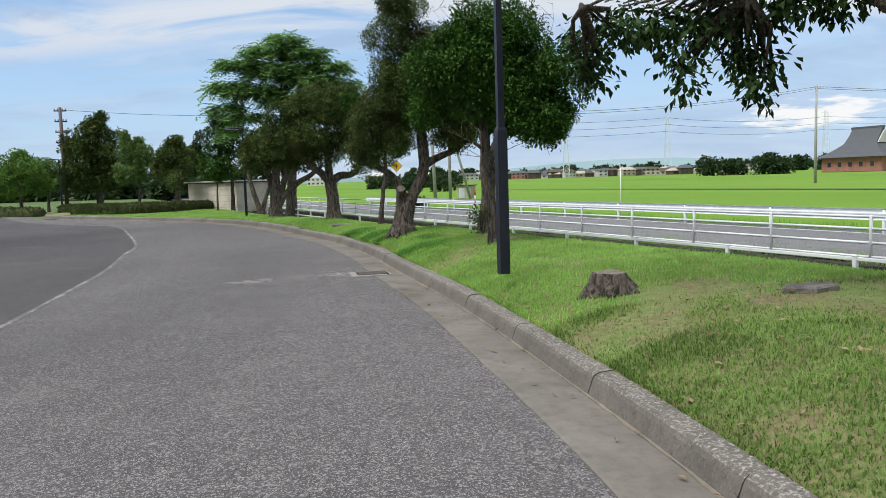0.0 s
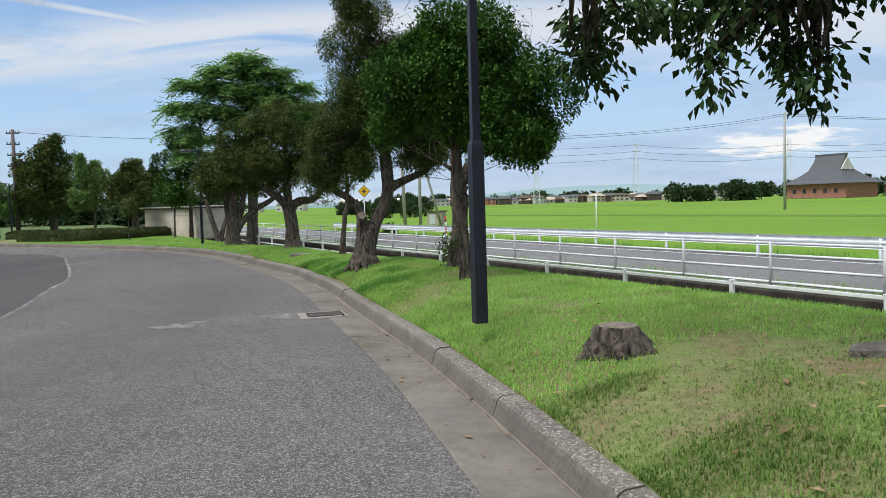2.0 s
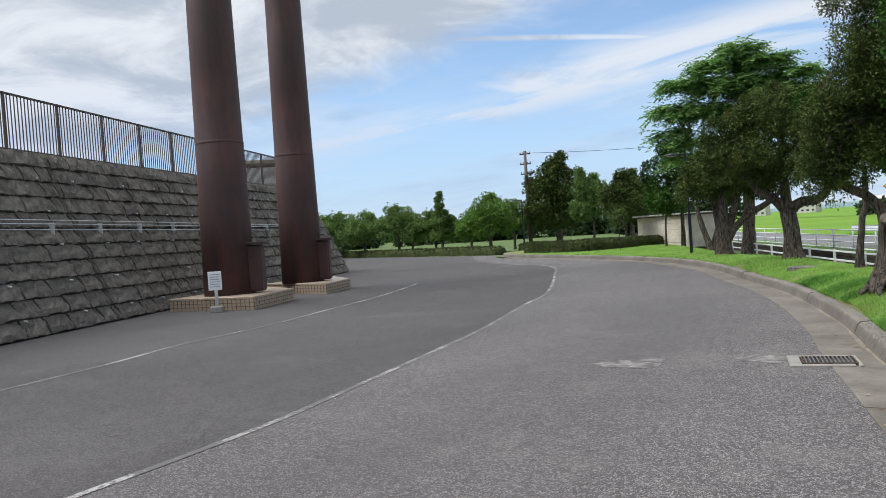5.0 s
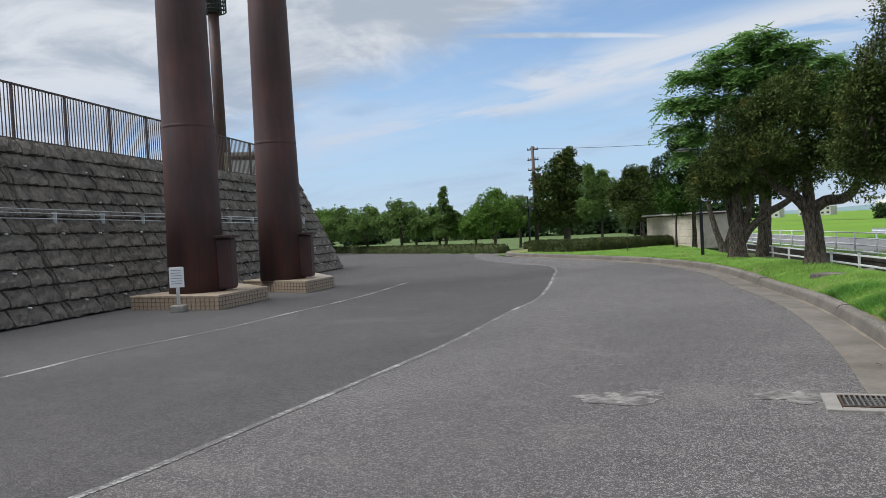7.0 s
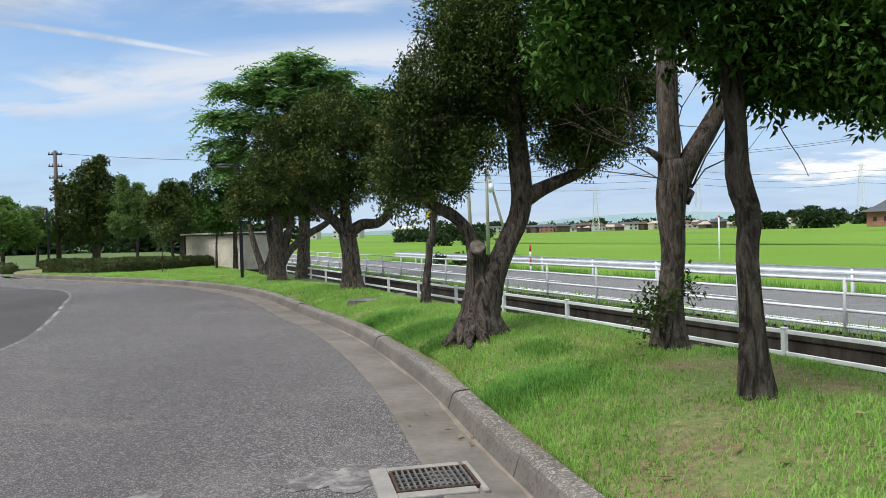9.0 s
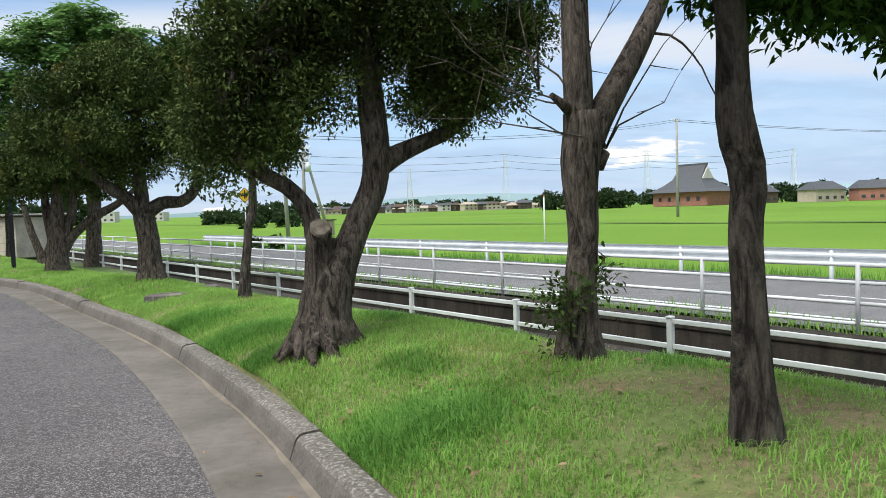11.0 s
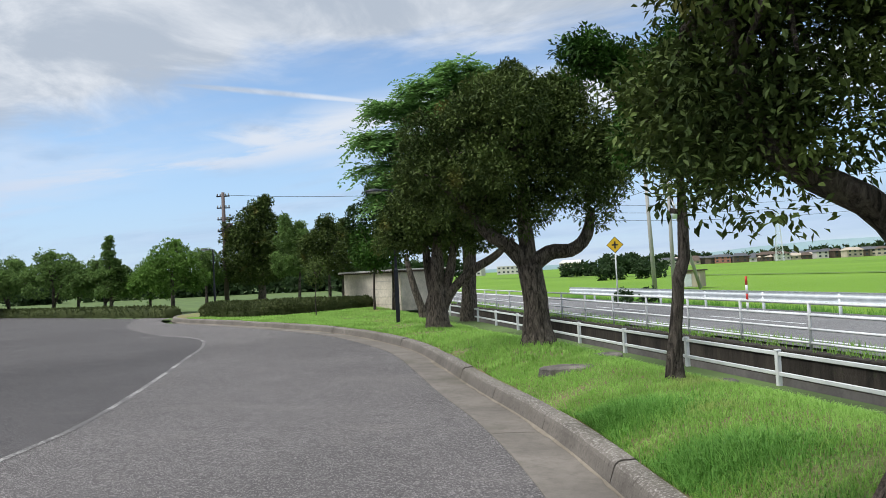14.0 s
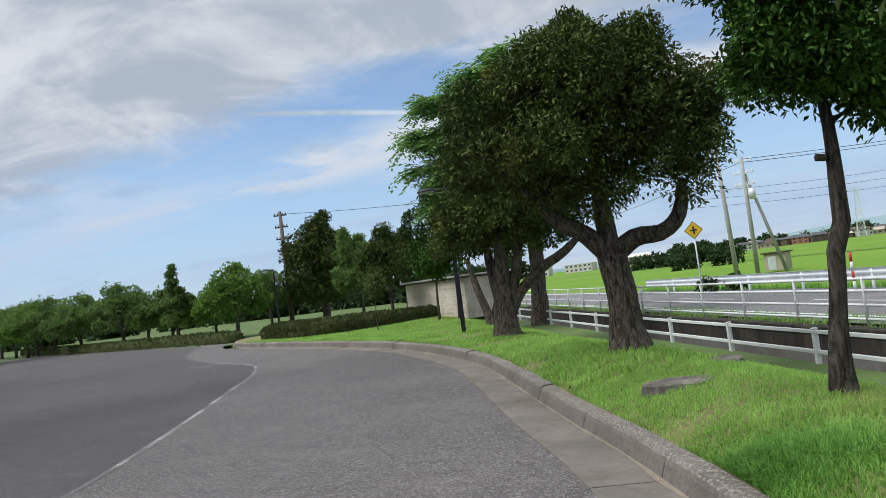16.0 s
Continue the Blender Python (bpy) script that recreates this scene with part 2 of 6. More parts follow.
def make_leaf(name, dark, light, warm=None, gloss=0.62, thin=0.3):
    k = Mat(name, gloss, spec=0.1)
    r = k.random("island")
    c = k.mix(k.range(r, 0, 1, 0.12, 0.72), dark, light)
    c = k.mix(k.range(k.noise(0.9, 3), 0.42, 0.7, 0, 0.7), c, tuple(x * 0.7 for x in dark))
    c = k.mix(k.range(k.noise(2.6, 3, 0.6), 0.5, 0.68, 0, 0.65), c, light)
    if warm:
        c = k.mix(k.range(k.noise(0.7, 2), 0.63, 0.75, 0, 0.6), c, warm)
    k.color(c)
    tr = k.n.new("ShaderNodeBsdfTranslucent")
    k.l.new(c, tr.inputs[0])
    mx = k.n.new("ShaderNodeMixShader")
    mx.inputs[0].default_value = thin
    k.l.new(k.b.outputs[0], mx.inputs[1])
    k.l.new(tr.outputs[0], mx.inputs[2])
    k.l.new(mx.outputs[0], k.n["Material Output"].inputs[0])
    return k.m


LEAF_OAK = make_leaf("dark_evergreen_leaf", (0.017, 0.036, 0.010), (0.15, 0.205, 0.055), (0.30, 0.20, 0.05), thin=0.1)
LEAF_BRIGHT = make_leaf("bright_evergreen_leaf", (0.012, 0.042, 0.008), (0.10, 0.215, 0.036), thin=0.06)
LEAF_DARK = make_leaf("glossy_dark_leaf", (0.009, 0.026, 0.008), (0.06, 0.115, 0.032), gloss=0.45, thin=0.06)
LEAF_FEATHER = make_leaf("feathery_green_leaf", (0.11, 0.24, 0.06), (0.27, 0.44, 0.15))
LEAF_MID = make_leaf("mid_green_leaf", (0.065, 0.13, 0.035), (0.24, 0.36, 0.11), thin=0.35)
LEAF_FRESH = make_leaf("fresh_green_leaf", (0.08, 0.17, 0.03), (0.20, 0.33, 0.075))
LEAF_HEDGE = make_leaf("hedge_leaf", (0.05, 0.07, 0.025), (0.10, 0.12, 0.045))
BLADE = make_leaf("grass_blade", (0.21, 0.40, 0.075), (0.40, 0.64, 0.17), (0.46, 0.42, 0.18), gloss=0.6, thin=0.55)
BLADE_DRY = make_leaf("weedy_grass_blade", (0.11, 0.20, 0.04), (0.29, 0.43, 0.12), (0.36, 0.28, 0.13), gloss=0.6, thin=0.45)
BLADE_DARK = make_leaf("dark_weed_blade", (0.10, 0.26, 0.045), (0.24, 0.46, 0.11), gloss=0.6, thin=0.4)
DEAD_LEAF = make_leaf("dry_tan_leaf", (0.16, 0.10, 0.05), (0.42, 0.33, 0.20), thin=0.15)
IVY = make_leaf("ivy_leaf", (0.03, 0.06, 0.015), (0.10, 0.15, 0.04))


def make_bark(name, c, scale=1.0):
    k = Mat(name, 0.95, spec=0.2)
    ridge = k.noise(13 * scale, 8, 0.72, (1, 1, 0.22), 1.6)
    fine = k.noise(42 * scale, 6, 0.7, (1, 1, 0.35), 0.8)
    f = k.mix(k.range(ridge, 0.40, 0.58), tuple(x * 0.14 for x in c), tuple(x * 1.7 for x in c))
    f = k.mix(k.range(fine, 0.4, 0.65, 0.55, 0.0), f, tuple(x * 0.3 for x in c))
    f = k.mix(k.range(k.noise(3, 6, 0.7), 0.56, 0.7, 0, 0.55), f, (0.24, 0.225, 0.195))
    k.color(f)
    ht = k.mix(0.35, k.range(ridge, 0.3, 0.7), fine)
    k.bump(ht, 1.0, 0.07)
    return k.m


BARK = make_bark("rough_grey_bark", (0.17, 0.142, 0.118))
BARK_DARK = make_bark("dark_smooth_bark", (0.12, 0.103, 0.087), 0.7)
WOOD_CUT = simple("weathered_cut_wood", (0.17, 0.145, 0.115), 0.9, vary=0.5, scale=18, bump=0.6)


def make_soil():
    k = Mat("turf_soil", 0.95, spec=0.2)
    g = k.range(k.noise(1.4, 7, 0.7), 0.36, 0.6)
    fine = k.range(k.noise(14, 6, 0.7), 0.3, 0.7)
    green = k.mix(fine, (0.10, 0.18, 0.04), (0.18, 0.28, 0.075))
    earth = k.mix(fine, (0.13, 0.095, 0.058), (0.27, 0.21, 0.125))
    k.color(k.mix(k.range(g, 0, 1, 0.0, 0.7), earth, green))
    k.bump(k.noise(40, 6, 0.7), 0.9, 0.02)
    return k.m


TURF = make_soil()


def make_paddy():
    k = Mat("rice_paddy", 0.85, spec=0.2)
    c = k.mix(k.range(k.noise(0.03, 4), 0.35, 0.65), (0.115, 0.225, 0.018), (0.16, 0.28, 0.03))
    c = k.mix(k.range(k.noise(5, 6, 0.7), 0.35, 0.7, 0, 0.5), c, (0.10, 0.21, 0.02))
    k.color(c)
    k.bump(k.noise(12, 5, 0.7), 0.8, 0.05)
    return k.m


PADDY = make_paddy()
PARK = simple("far_park_grass", (0.075, 0.12, 0.03), 0.95, vary=0.35, scale=0.4, bump=0.5)


def make_rust():
    k = Mat("weathering_steel", 0.62, 0.0, 0.45)
    f = k.mix(k.range(k.noise(1.6, 7, 0.65, (1, 1, 0.35)), 0.3, 0.7), (0.028, 0.016, 0.018), (0.098, 0.034, 0.029))
    f = k.mix(k.range(k.noise(4.0, 6, 0.65, (1, 1, 0.06)), 0.46, 0.66, 0, 0.7), f, (0.03, 0.019, 0.021))
    f = k.mix(k.range(k.noise(26, 6, 0.7), 0.5, 0.72, 0, 0.5), f, (0.05, 0.032, 0.032))
    k.color(f)
    k.bump(k.noise(60, 5), 0.25, 0.004)
    return k.m


RUST = make_rust()


def make_stone():
    k = Mat("dark_split_stone", 0.92, spec=0.25)
    r = k.random()
    c = k.mix(r, (0.20, 0.182, 0.162), (0.31, 0.28, 0.245))
    c = k.mix(k.range(k.noise(2.2, 7, 0.7), 0.38, 0.68), (0.095, 0.088, 0.081), c)
    c = k.mix(k.range(k.noise(9, 6, 0.75), 0.6, 0.72, 0, 0.6), c, (0.24, 0.22, 0.19))
    k.color(c)
    k.bump(k.noise(9, 7, 0.75), 1.0, 0.05)
    return k.m


STONE = make_stone()
WHITE = simple("white_painted_steel", (0.62, 0.64, 0.65), 0.45, vary=0.1, scale=4, bump=0.05)
GALV = simple("galvanised_steel", (0.60, 0.64, 0.67), 0.4, 0.15, 0.12, 3, 0.05)
NAVY = simple("navy_black_paint", (0.012, 0.014, 0.024), 0.4, 0.0, 0.25, 8, 0.08)
BLACK = simple("black_metal", (0.014, 0.014, 0.015), 0.5, 0.0, 0.2, 8, 0.05)
IRON = simple("rusty_cast_iron", (0.075, 0.048, 0.034), 0.7, 0.3, 0.45, 30, 0.3)
GRATE = simple("worn_grate_steel", (0.16, 0.155, 0.15), 0.55, 0.4, 0.4, 25, 0.2)
POLE = simple("concrete_pole", (0.33, 0.32, 0.31), 0.85, vary=0.15, scale=2)
POLE_DARK = simple("brown_steel_pole", (0.10, 0.075, 0.07), 0.7, vary=0.2, scale=3)
CREAM = make_concrete("cream_render", (0.68, 0.62, 0.52), 0.08)
TILE_ROOF = simple("dark_tile_roof", (0.075, 0.08, 0.09), 0.55, vary=0.3, scale=2)
BRICK_RED = simple("red_brown_wall", (0.36, 0.16, 0.125), 0.85, vary=0.2, scale=1)
PLASTER = simple("pale_plaster", (0.55, 0.53, 0.50), 0.85, vary=0.12, scale=0.5)
PLASTER_B = simple("beige_siding", (0.42, 0.36, 0.29), 0.85, vary=0.15, scale=0.5)
DARK_WOOD = simple("dark_wood_wall", (0.09, 0.065, 0.05), 0.85, vary=0.25, scale=1)
PANE = simple("dark_window", (0.05, 0.06, 0.07), 0.15, vary=0.1, scale=1, bump=0.0)
YELLOW = simple("yellow_sign", (0.72, 0.45, 0.02), 0.5, vary=0.08)
RED = simple("red_paint", (0.45, 0.03, 0.02), 0.5, vary=0.1)
LAMP_GLASS = simple("white_lamp_lens", (0.75, 0.77, 0.78), 0.3, vary=0.05)
TILE_PALE = simple("pale_glazed_tile", (0.33, 0.265, 0.20), 0.4, vary=0.2, scale=9)
TILE_GROUT = simple("dark_grout", (0.13, 0.085, 0.065), 0.9, vary=0.2, scale=9)
WOODS = make_leaf("far_woods_leaf", (0.028, 0.055, 0.022), (0.06, 0.10, 0.04))
# pale blue here is air haze put into the hill colour
HAZE_HILL = simple("hazed_hill", (0.46, 0.58, 0.74), 1.0, vary=0.05, scale=0.002, bump=0)
WATER = Mat("ditch_water", 0.12).color((0.03, 0.03, 0.026)).m
PAPER = simple("white_notice_board", (0.78, 0.80, 0.82), 0.5, vary=0.05)
INK = simple("grey_print", (0.30, 0.33, 0.38), 0.6, vary=0.1)

# ---- geometry helpers ----


def mesh(name, verts, faces, mats, smooth=False, index=None):
    me = bpy.data.meshes.new(name)
    me.from_pydata([tuple(p) for p in verts], [], [tuple(f) for f in faces])
    for m in (mats if isinstance(mats, (list, tuple)) else [mats]):
        me.materials.append(m)
    if index is not None:
        me.polygons.foreach_set("material_index", np.asarray(index, dtype=np.int32))
    if smooth:
        me.polygons.foreach_set("use_smooth", np.ones(len(me.polygons), dtype=bool))
    me.update()
    return me


def part(name, data, parent, label="", at=None):
    ob = new(name, data)
    ob.parent = parent
    if at is not None:
        ob.matrix_basis = at
    if label:
        ob["label"] = label
    return ob


def thing(name, x, y, z, label, category, group="", kind="", rz=0.0):
    ob = new(name)
    ob.empty_display_size = 0.2
    ob.matrix_basis = pose(x, y, z, 0, 0, rz)
    return tagged(ob, label, category, group, kind)


class Geo:
    """Collects vertices and faces of one mesh."""

    def __init__(self):
        self.v, self.f, self.i = [], [], []

    def add(self, verts, faces, idx=0):
        n = len(self.v)
        self.v += [tuple(p) for p in verts]
        self.f += [tuple(k + n for k in f) for f in faces]
        self.i += [idx] * len(faces)
        return self

    def box(self, cx, cy, cz, sx, sy, sz, rz=0.0, bevel=0.0, idx=0):
        """A box about its centre, with chamfered upright edges and rims where bevel is given."""
        hx, hy, hz = sx / 2, sy / 2, sz / 2
        c, s = math.cos(radians(rz)), math.sin(radians(rz))
        if bevel <= 0:
            pts = [(x, y, z) for z in (-hz, hz) for x, y in ((-hx, -hy), (hx, -hy), (hx, hy), (-hx, hy))]
            fs = [(0, 3, 2, 1), (4, 5, 6, 7)] + [(i, (i + 1) % 4, 4 + (i + 1) % 4, 4 + i) for i in range(4)]
        else:
            b = min(bevel, hx * 0.9, hy * 0.9, hz * 0.9)

            def ring(z, q):
                x, y = hx - q, hy - q
                return [(-x + b, -y, z), (x - b, -y, z), (x, -y + b, z), (x, y - b, z), (x - b, y, z), (-x + b, y, z), (-x, y - b, z), (-x, -y + b, z)]
            pts = ring(-hz, b * 0.5) + ring(-hz + b, 0) + ring(hz - b, 0) + ring(hz, b * 0.5)
            fs = [tuple(range(7, -1, -1)), tuple(range(24, 32))]
            fs += [(k * 8 + i, k * 8 + (i + 1) % 8, k * 8 + 8 + (i + 1) % 8, k * 8 + 8 + i) for k in range(3) for i in range(8)]
        return self.add([(cx + x * c - y * s, cy + x * s + y * c, cz + z) for x, y, z in pts], fs, idx)

    def tube(self, pts, radii, n=8, cap=True, rough=0.0, rng=None, idx=0):
        """A tapered tube through pts; rough makes its girth uneven."""
        pts = [Vector(p) for p in pts]
        if isinstance(radii, (int, float)):
            radii = [radii] * len(pts)
        side = None
        vs = []
        for k, p in enumerate(pts):
            d = (pts[min(k + 1, len(pts) - 1)] - pts[max(k - 1, 0)]).normalized()
            if side is None:
                side = d.orthogonal().normalized()
            side = (side - d * side.dot(d)).normalized()
            other = d.cross(side)
            for j in range(n):
                a = 2 * math.pi * j / n
                r = radii[k]
                if rough:
                    r *= 1 + rough * (noise.noise(Vector((p.x * 3 + math.cos(a) * 1.2, p.y * 3 + math.sin(a) * 1.2, p.z * 1.6))) + 0.5 * math.sin(3 * a + p.z * 1.3))
                vs.append(p + (side * math.cos(a) + other * math.sin(a)) * r)
        fs = [(k * n + j, k * n + (j + 1) % n, (k + 1) * n + (j + 1) % n, (k + 1) * n + j) for k in range(len(pts) - 1) for j in range(n)]
        if cap:
            fs += [tuple(range(n - 1, -1, -1)), tuple((len(pts) - 1) * n + j for j in range(n))]
        return self.add(vs, fs, idx)

    def mesh(self, name, mats, smooth=False):
        return mesh(name, self.v, self.f, mats, smooth, self.i)


def spline(pts, step):
    """Points at even steps along a smooth curve through pts."""
    P = [np.array(p, float) for p in pts]
    P = [2 * P[0] - P[1]] + P + [2 * P[-1] - P[-2]]
    out = []
    for k in range(1, len(P) - 2):
        a, b, c, d = P[k - 1:k + 3]
        for t in np.linspace(0, 1, 40, endpoint=False):
            out.append(0.5 * (2 * b + (c - a) * t + (2 * a - 5 * b + 4 * c - d) * t * t + (3 * b - a - 3 * c + d) * t ** 3))
    out.append(P[-2])
    out = np.array(out)
    L = np.concatenate([[0], np.cumsum(np.linalg.norm(np.diff(out, axis=0), axis=1))])
    s = np.arange(0, L[-1], step)
    return np.stack([np.interp(s, L, out[:, i]) for i in range(out.shape[1])], 1)


def smooth01(x):
    x = min(1.0, max(0.0, x))
    return x * x * (3 - 2 * x)


# ---- plan: u runs along the road, v across it ----
RX, RY = -0.48, 0.8773


def W(u, v):
    return u * RX + v * RY, u * RY - v * RX


def V(x, y):
    return x * RY - y * RX


def U(x, y):
    return x * RX + y * RY


ROAD_Z, FENCE_V, RAIL_V, GUARD_V = -0.33, 10.0, 13.5, 20.3
ROAD_TURN = math.degrees(math.atan2(RY, RX))   # heading of u

KERB_LINE = spline([(7.6, -30), (5.0, -16), (3.1, -6), (2.1, -0.5), (1.6, 2.0), (1.14, 3.88), (0.7, 5.58), (0.27, 7.15), (-0.2, 8.7), (-1.1, 11.45),
                    (-1.89, 13.99), (-3.0, 16.89), (-3.97, 19.0), (-5.14, 21.17), (-7.45, 25.6), (-9.0, 27.9), (-11.2, 30.6), (-13.6, 32.9), (-17.2, 35.7), (-21.0, 38.4), (-24.8, 41.0), (-27.5, 44.5), (-28.5, 48.0)], 0.5)
tang = np.gradient(KERB_LINE, axis=0)
tang /= np.linalg.norm(tang, axis=1)[:, None]
KERB_OUT = np.stack([tang[:, 1], -tang[:, 0]], 1)     # to the verge
KERB_H = 0.17


def verge_z(x, y):
    i = int(np.argmin(np.hypot(KERB_LINE[:, 0] - x, KERB_LINE[:, 1] - y)))
    d = float((x - KERB_LINE[i, 0]) * KERB_OUT[i, 0] + (y - KERB_LINE[i, 1]) * KERB_OUT[i, 1])
    rise = 0.33 if y < 14 else 0.33 + (0.24 - 0.33) * smooth01((y - 14) / 9) if y < 23 else 0.24 - 0.28 * smooth01((y - 23) / 10)
    z = KERB_H + rise * (1 - math.exp(-max(0, d - 0.27) / 0.75))
    z += 0.1 * math.exp(-((x + 1.28) ** 2 + (y - 14.7) ** 2) / 1.1)
    z += 0.03 * noise.noise(Vector((x * 0.7, y * 0.7, 0)))
    return z + (ROAD_Z + 0.02 - z) * smooth01((V(x, y) - 7.0) / 2.7)

# ---- ground, road, ditch ----
FAR = 3200
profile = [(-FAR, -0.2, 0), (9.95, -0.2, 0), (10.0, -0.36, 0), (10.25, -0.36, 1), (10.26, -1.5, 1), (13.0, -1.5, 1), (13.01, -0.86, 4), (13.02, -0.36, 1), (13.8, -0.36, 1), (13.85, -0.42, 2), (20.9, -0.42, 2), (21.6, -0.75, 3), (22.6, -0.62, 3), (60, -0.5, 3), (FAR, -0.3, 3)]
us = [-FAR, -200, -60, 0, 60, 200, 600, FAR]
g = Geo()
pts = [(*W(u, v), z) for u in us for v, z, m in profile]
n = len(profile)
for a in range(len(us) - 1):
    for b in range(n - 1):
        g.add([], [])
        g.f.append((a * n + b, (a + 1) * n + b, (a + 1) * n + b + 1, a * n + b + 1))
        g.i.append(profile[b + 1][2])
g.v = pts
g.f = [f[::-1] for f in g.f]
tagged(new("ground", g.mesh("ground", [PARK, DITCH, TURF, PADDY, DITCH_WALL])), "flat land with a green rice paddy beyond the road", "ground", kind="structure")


def strip(name, u0, u1, v0, v1, z, mat, label, step=20.0, category="road", kind="structure"):
    q = Geo()
    m = max(1, int((u1 - u0) / step))
    for k in range(m):
        a, b = u0 + (u1 - u0) * k / m, u0 + (u1 - u0) * (k + 1) / m
        q.add([(*W(a, v0), z), (*W(a, v1), z), (*W(b, v1), z), (*W(b, v0), z)], [(0, 1, 2, 3)])
    return tagged(new(name, q.mesh(name, mat)), label, category, kind=kind)


strip("road", -200, 600, 13.9, 20.8, ROAD_Z, ROAD, "pale worn grey asphalt road past the rice fields")
for v0, v1 in ((14.75, 14.9), (20.0, 20.15)):
    strip("road_marking", -200, 600, v0, v1, ROAD_Z + 0.006, WHITE, "solid white road edge line", 40, "road marking")
for k in range(-4, 12):
    strip("road_marking", k * 10, k * 10 + 5, 17.4, 17.52, ROAD_Z + 0.006, WHITE, "white dashed road centre line", 40, "road marking")
strip("ditch_water", -200, 300, 10.27, 12.99, -1.38, WATER, "shallow dark water in the roadside ditch", 60, "water")
# coping of the ditch's far wall
q = Geo()
for k in range(-20, 40):
    x, y = W(k * 2.5, 13.15)
    q.box(x, y, -0.36, 2.48, 0.32, 0.16, ROAD_TURN, 0.02)
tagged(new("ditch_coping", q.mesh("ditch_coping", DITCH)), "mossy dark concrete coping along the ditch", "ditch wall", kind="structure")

# asphalt lot: coarse paving beside the kerb, darker smooth paving beyond the curved line
inner = [(float(p[0] - o[0] * 0.45), float(p[1] - o[1] * 0.45)) for p, o in zip(KERB_LINE, KERB_OUT)]
CURVED_LINE = [(-4.6, 1.5), (-5.0, 4.3), (-5.35, 6.5), (-5.72, 7.9), (-6.33, 10.0), (-7.15, 12.7), (-8.5, 16.3), (-9.3, 18.6), (-10.9, 21.8), (-12.9, 25.5), (-14.5, 28.4), (-16.5, 31.0), (-19.5, 33.0)]
seam = spline([(-4.5, -30), (-4.4, -12)] + CURVED_LINE + [(-25, 38), (-31, 46)], 0.25)
seam = seam[np.linspace(0, len(seam) - 1, len(inner)).astype(int)]
for name_, mat_, cells in (("coarse", ASPHALT, 6), ("smooth", ASPHALT_DARK, 8)):
    vs, fs = [], []
    for k, (x, y) in enumerate(inner):
        t = k / (len(inner) - 1)
        a_, b_ = ((x, y), seam[k]) if name_ == "coarse" else (seam[k], (-75 + 15 * t, -30 + 90 * t))
        for j in range(cells + 1):
            q_ = j / cells
            vs.append((a_[0] + (b_[0] - a_[0]) * q_, a_[1] + (b_[1] - a_[1]) * q_, 0.0))
    for k in range(len(inner) - 1):
        for j in range(cells):
            a_ = k * (cells + 1) + j
            fs.append((a_, a_ + cells + 1, a_ + cells + 2, a_ + 1))
    tagged(new("parking_lot", mesh("parking_lot", vs, fs, mat_)), name_ + " aged grey asphalt of an empty parking lot", "pavement", kind="structure")

# concrete gutter between asphalt and kerb, in long cast lengths
gutter = thing("gutter", 0, 0, 0, "stained pale concrete gutter along the kerb", "gutter", kind="structure")
kerb = thing("kerb", 0, 0, 0, "weathered grey concrete kerb spotted with pale lichen", "kerb", kind="structure")
STEP = 4
rng = random.Random(5)


def sweep(lo, hi, cross):
    """A solid swept along the kerb line between two samples; cross gives (offset to the verge, height) pairs."""
    vs, fs, n = [], [], len(cross)
    ks = list(range(lo, hi + 1))
    for c, k in enumerate(ks):
        p, o, t = KERB_LINE[k], KERB_OUT[k], tang[k]
        trim = 0.008 if c == 0 else -0.008 if c == len(ks) - 1 else 0
        for w, z in cross:
            vs.append((p[0] + o[0] * w + t[0] * trim, p[1] + o[1] * w + t[1] * trim, z + 0.006 * noise.noise(Vector((p[0] * 2, p[1] * 2, w * 9)))))
    for c in range(len(ks) - 1):
        for j in range(n):
            fs.append((c * n + j, c * n + (j + 1) % n, (c + 1) * n + (j + 1) % n, (c + 1) * n + j))
    fs += [tuple(range(n - 1, -1, -1)), tuple((len(ks) - 1) * n + j for j in range(n))]
    return vs, fs


for lo in range(0, len(KERB_LINE) - 1 - STEP, STEP):
    hi = lo + STEP
    dz = rng.uniform(-0.008, 0.008)
    vs, fs = sweep(lo, hi, [(0.045, -0.1), (0.05, 0.01), (0.085, KERB_H - 0.055 + dz), (0.1, KERB_H - 0.026 + dz), (0.122, KERB_H - 0.008 + dz), (0.15, KERB_H + dz), (0.25, KERB_H + 0.004 + dz), (0.285, KERB_H - 0.02 + dz), (0.285, -0.1)])
    part("kerb_stone", mesh("kerb_stone", vs, fs, KERB), kerb)
    if lo % (STEP * 5) == 0 and lo + 5 * STEP < len(KERB_LINE):
        vs, fs = sweep(lo, lo + 5 * STEP, [(-0.47, -0.1), (-0.465, 0.008), (-0.445, 0.011), (0.043, -0.012), (0.043, -0.1)])
        part("gutter_slab", mesh("gutter_slab", vs, fs, GUTTER), gutter)

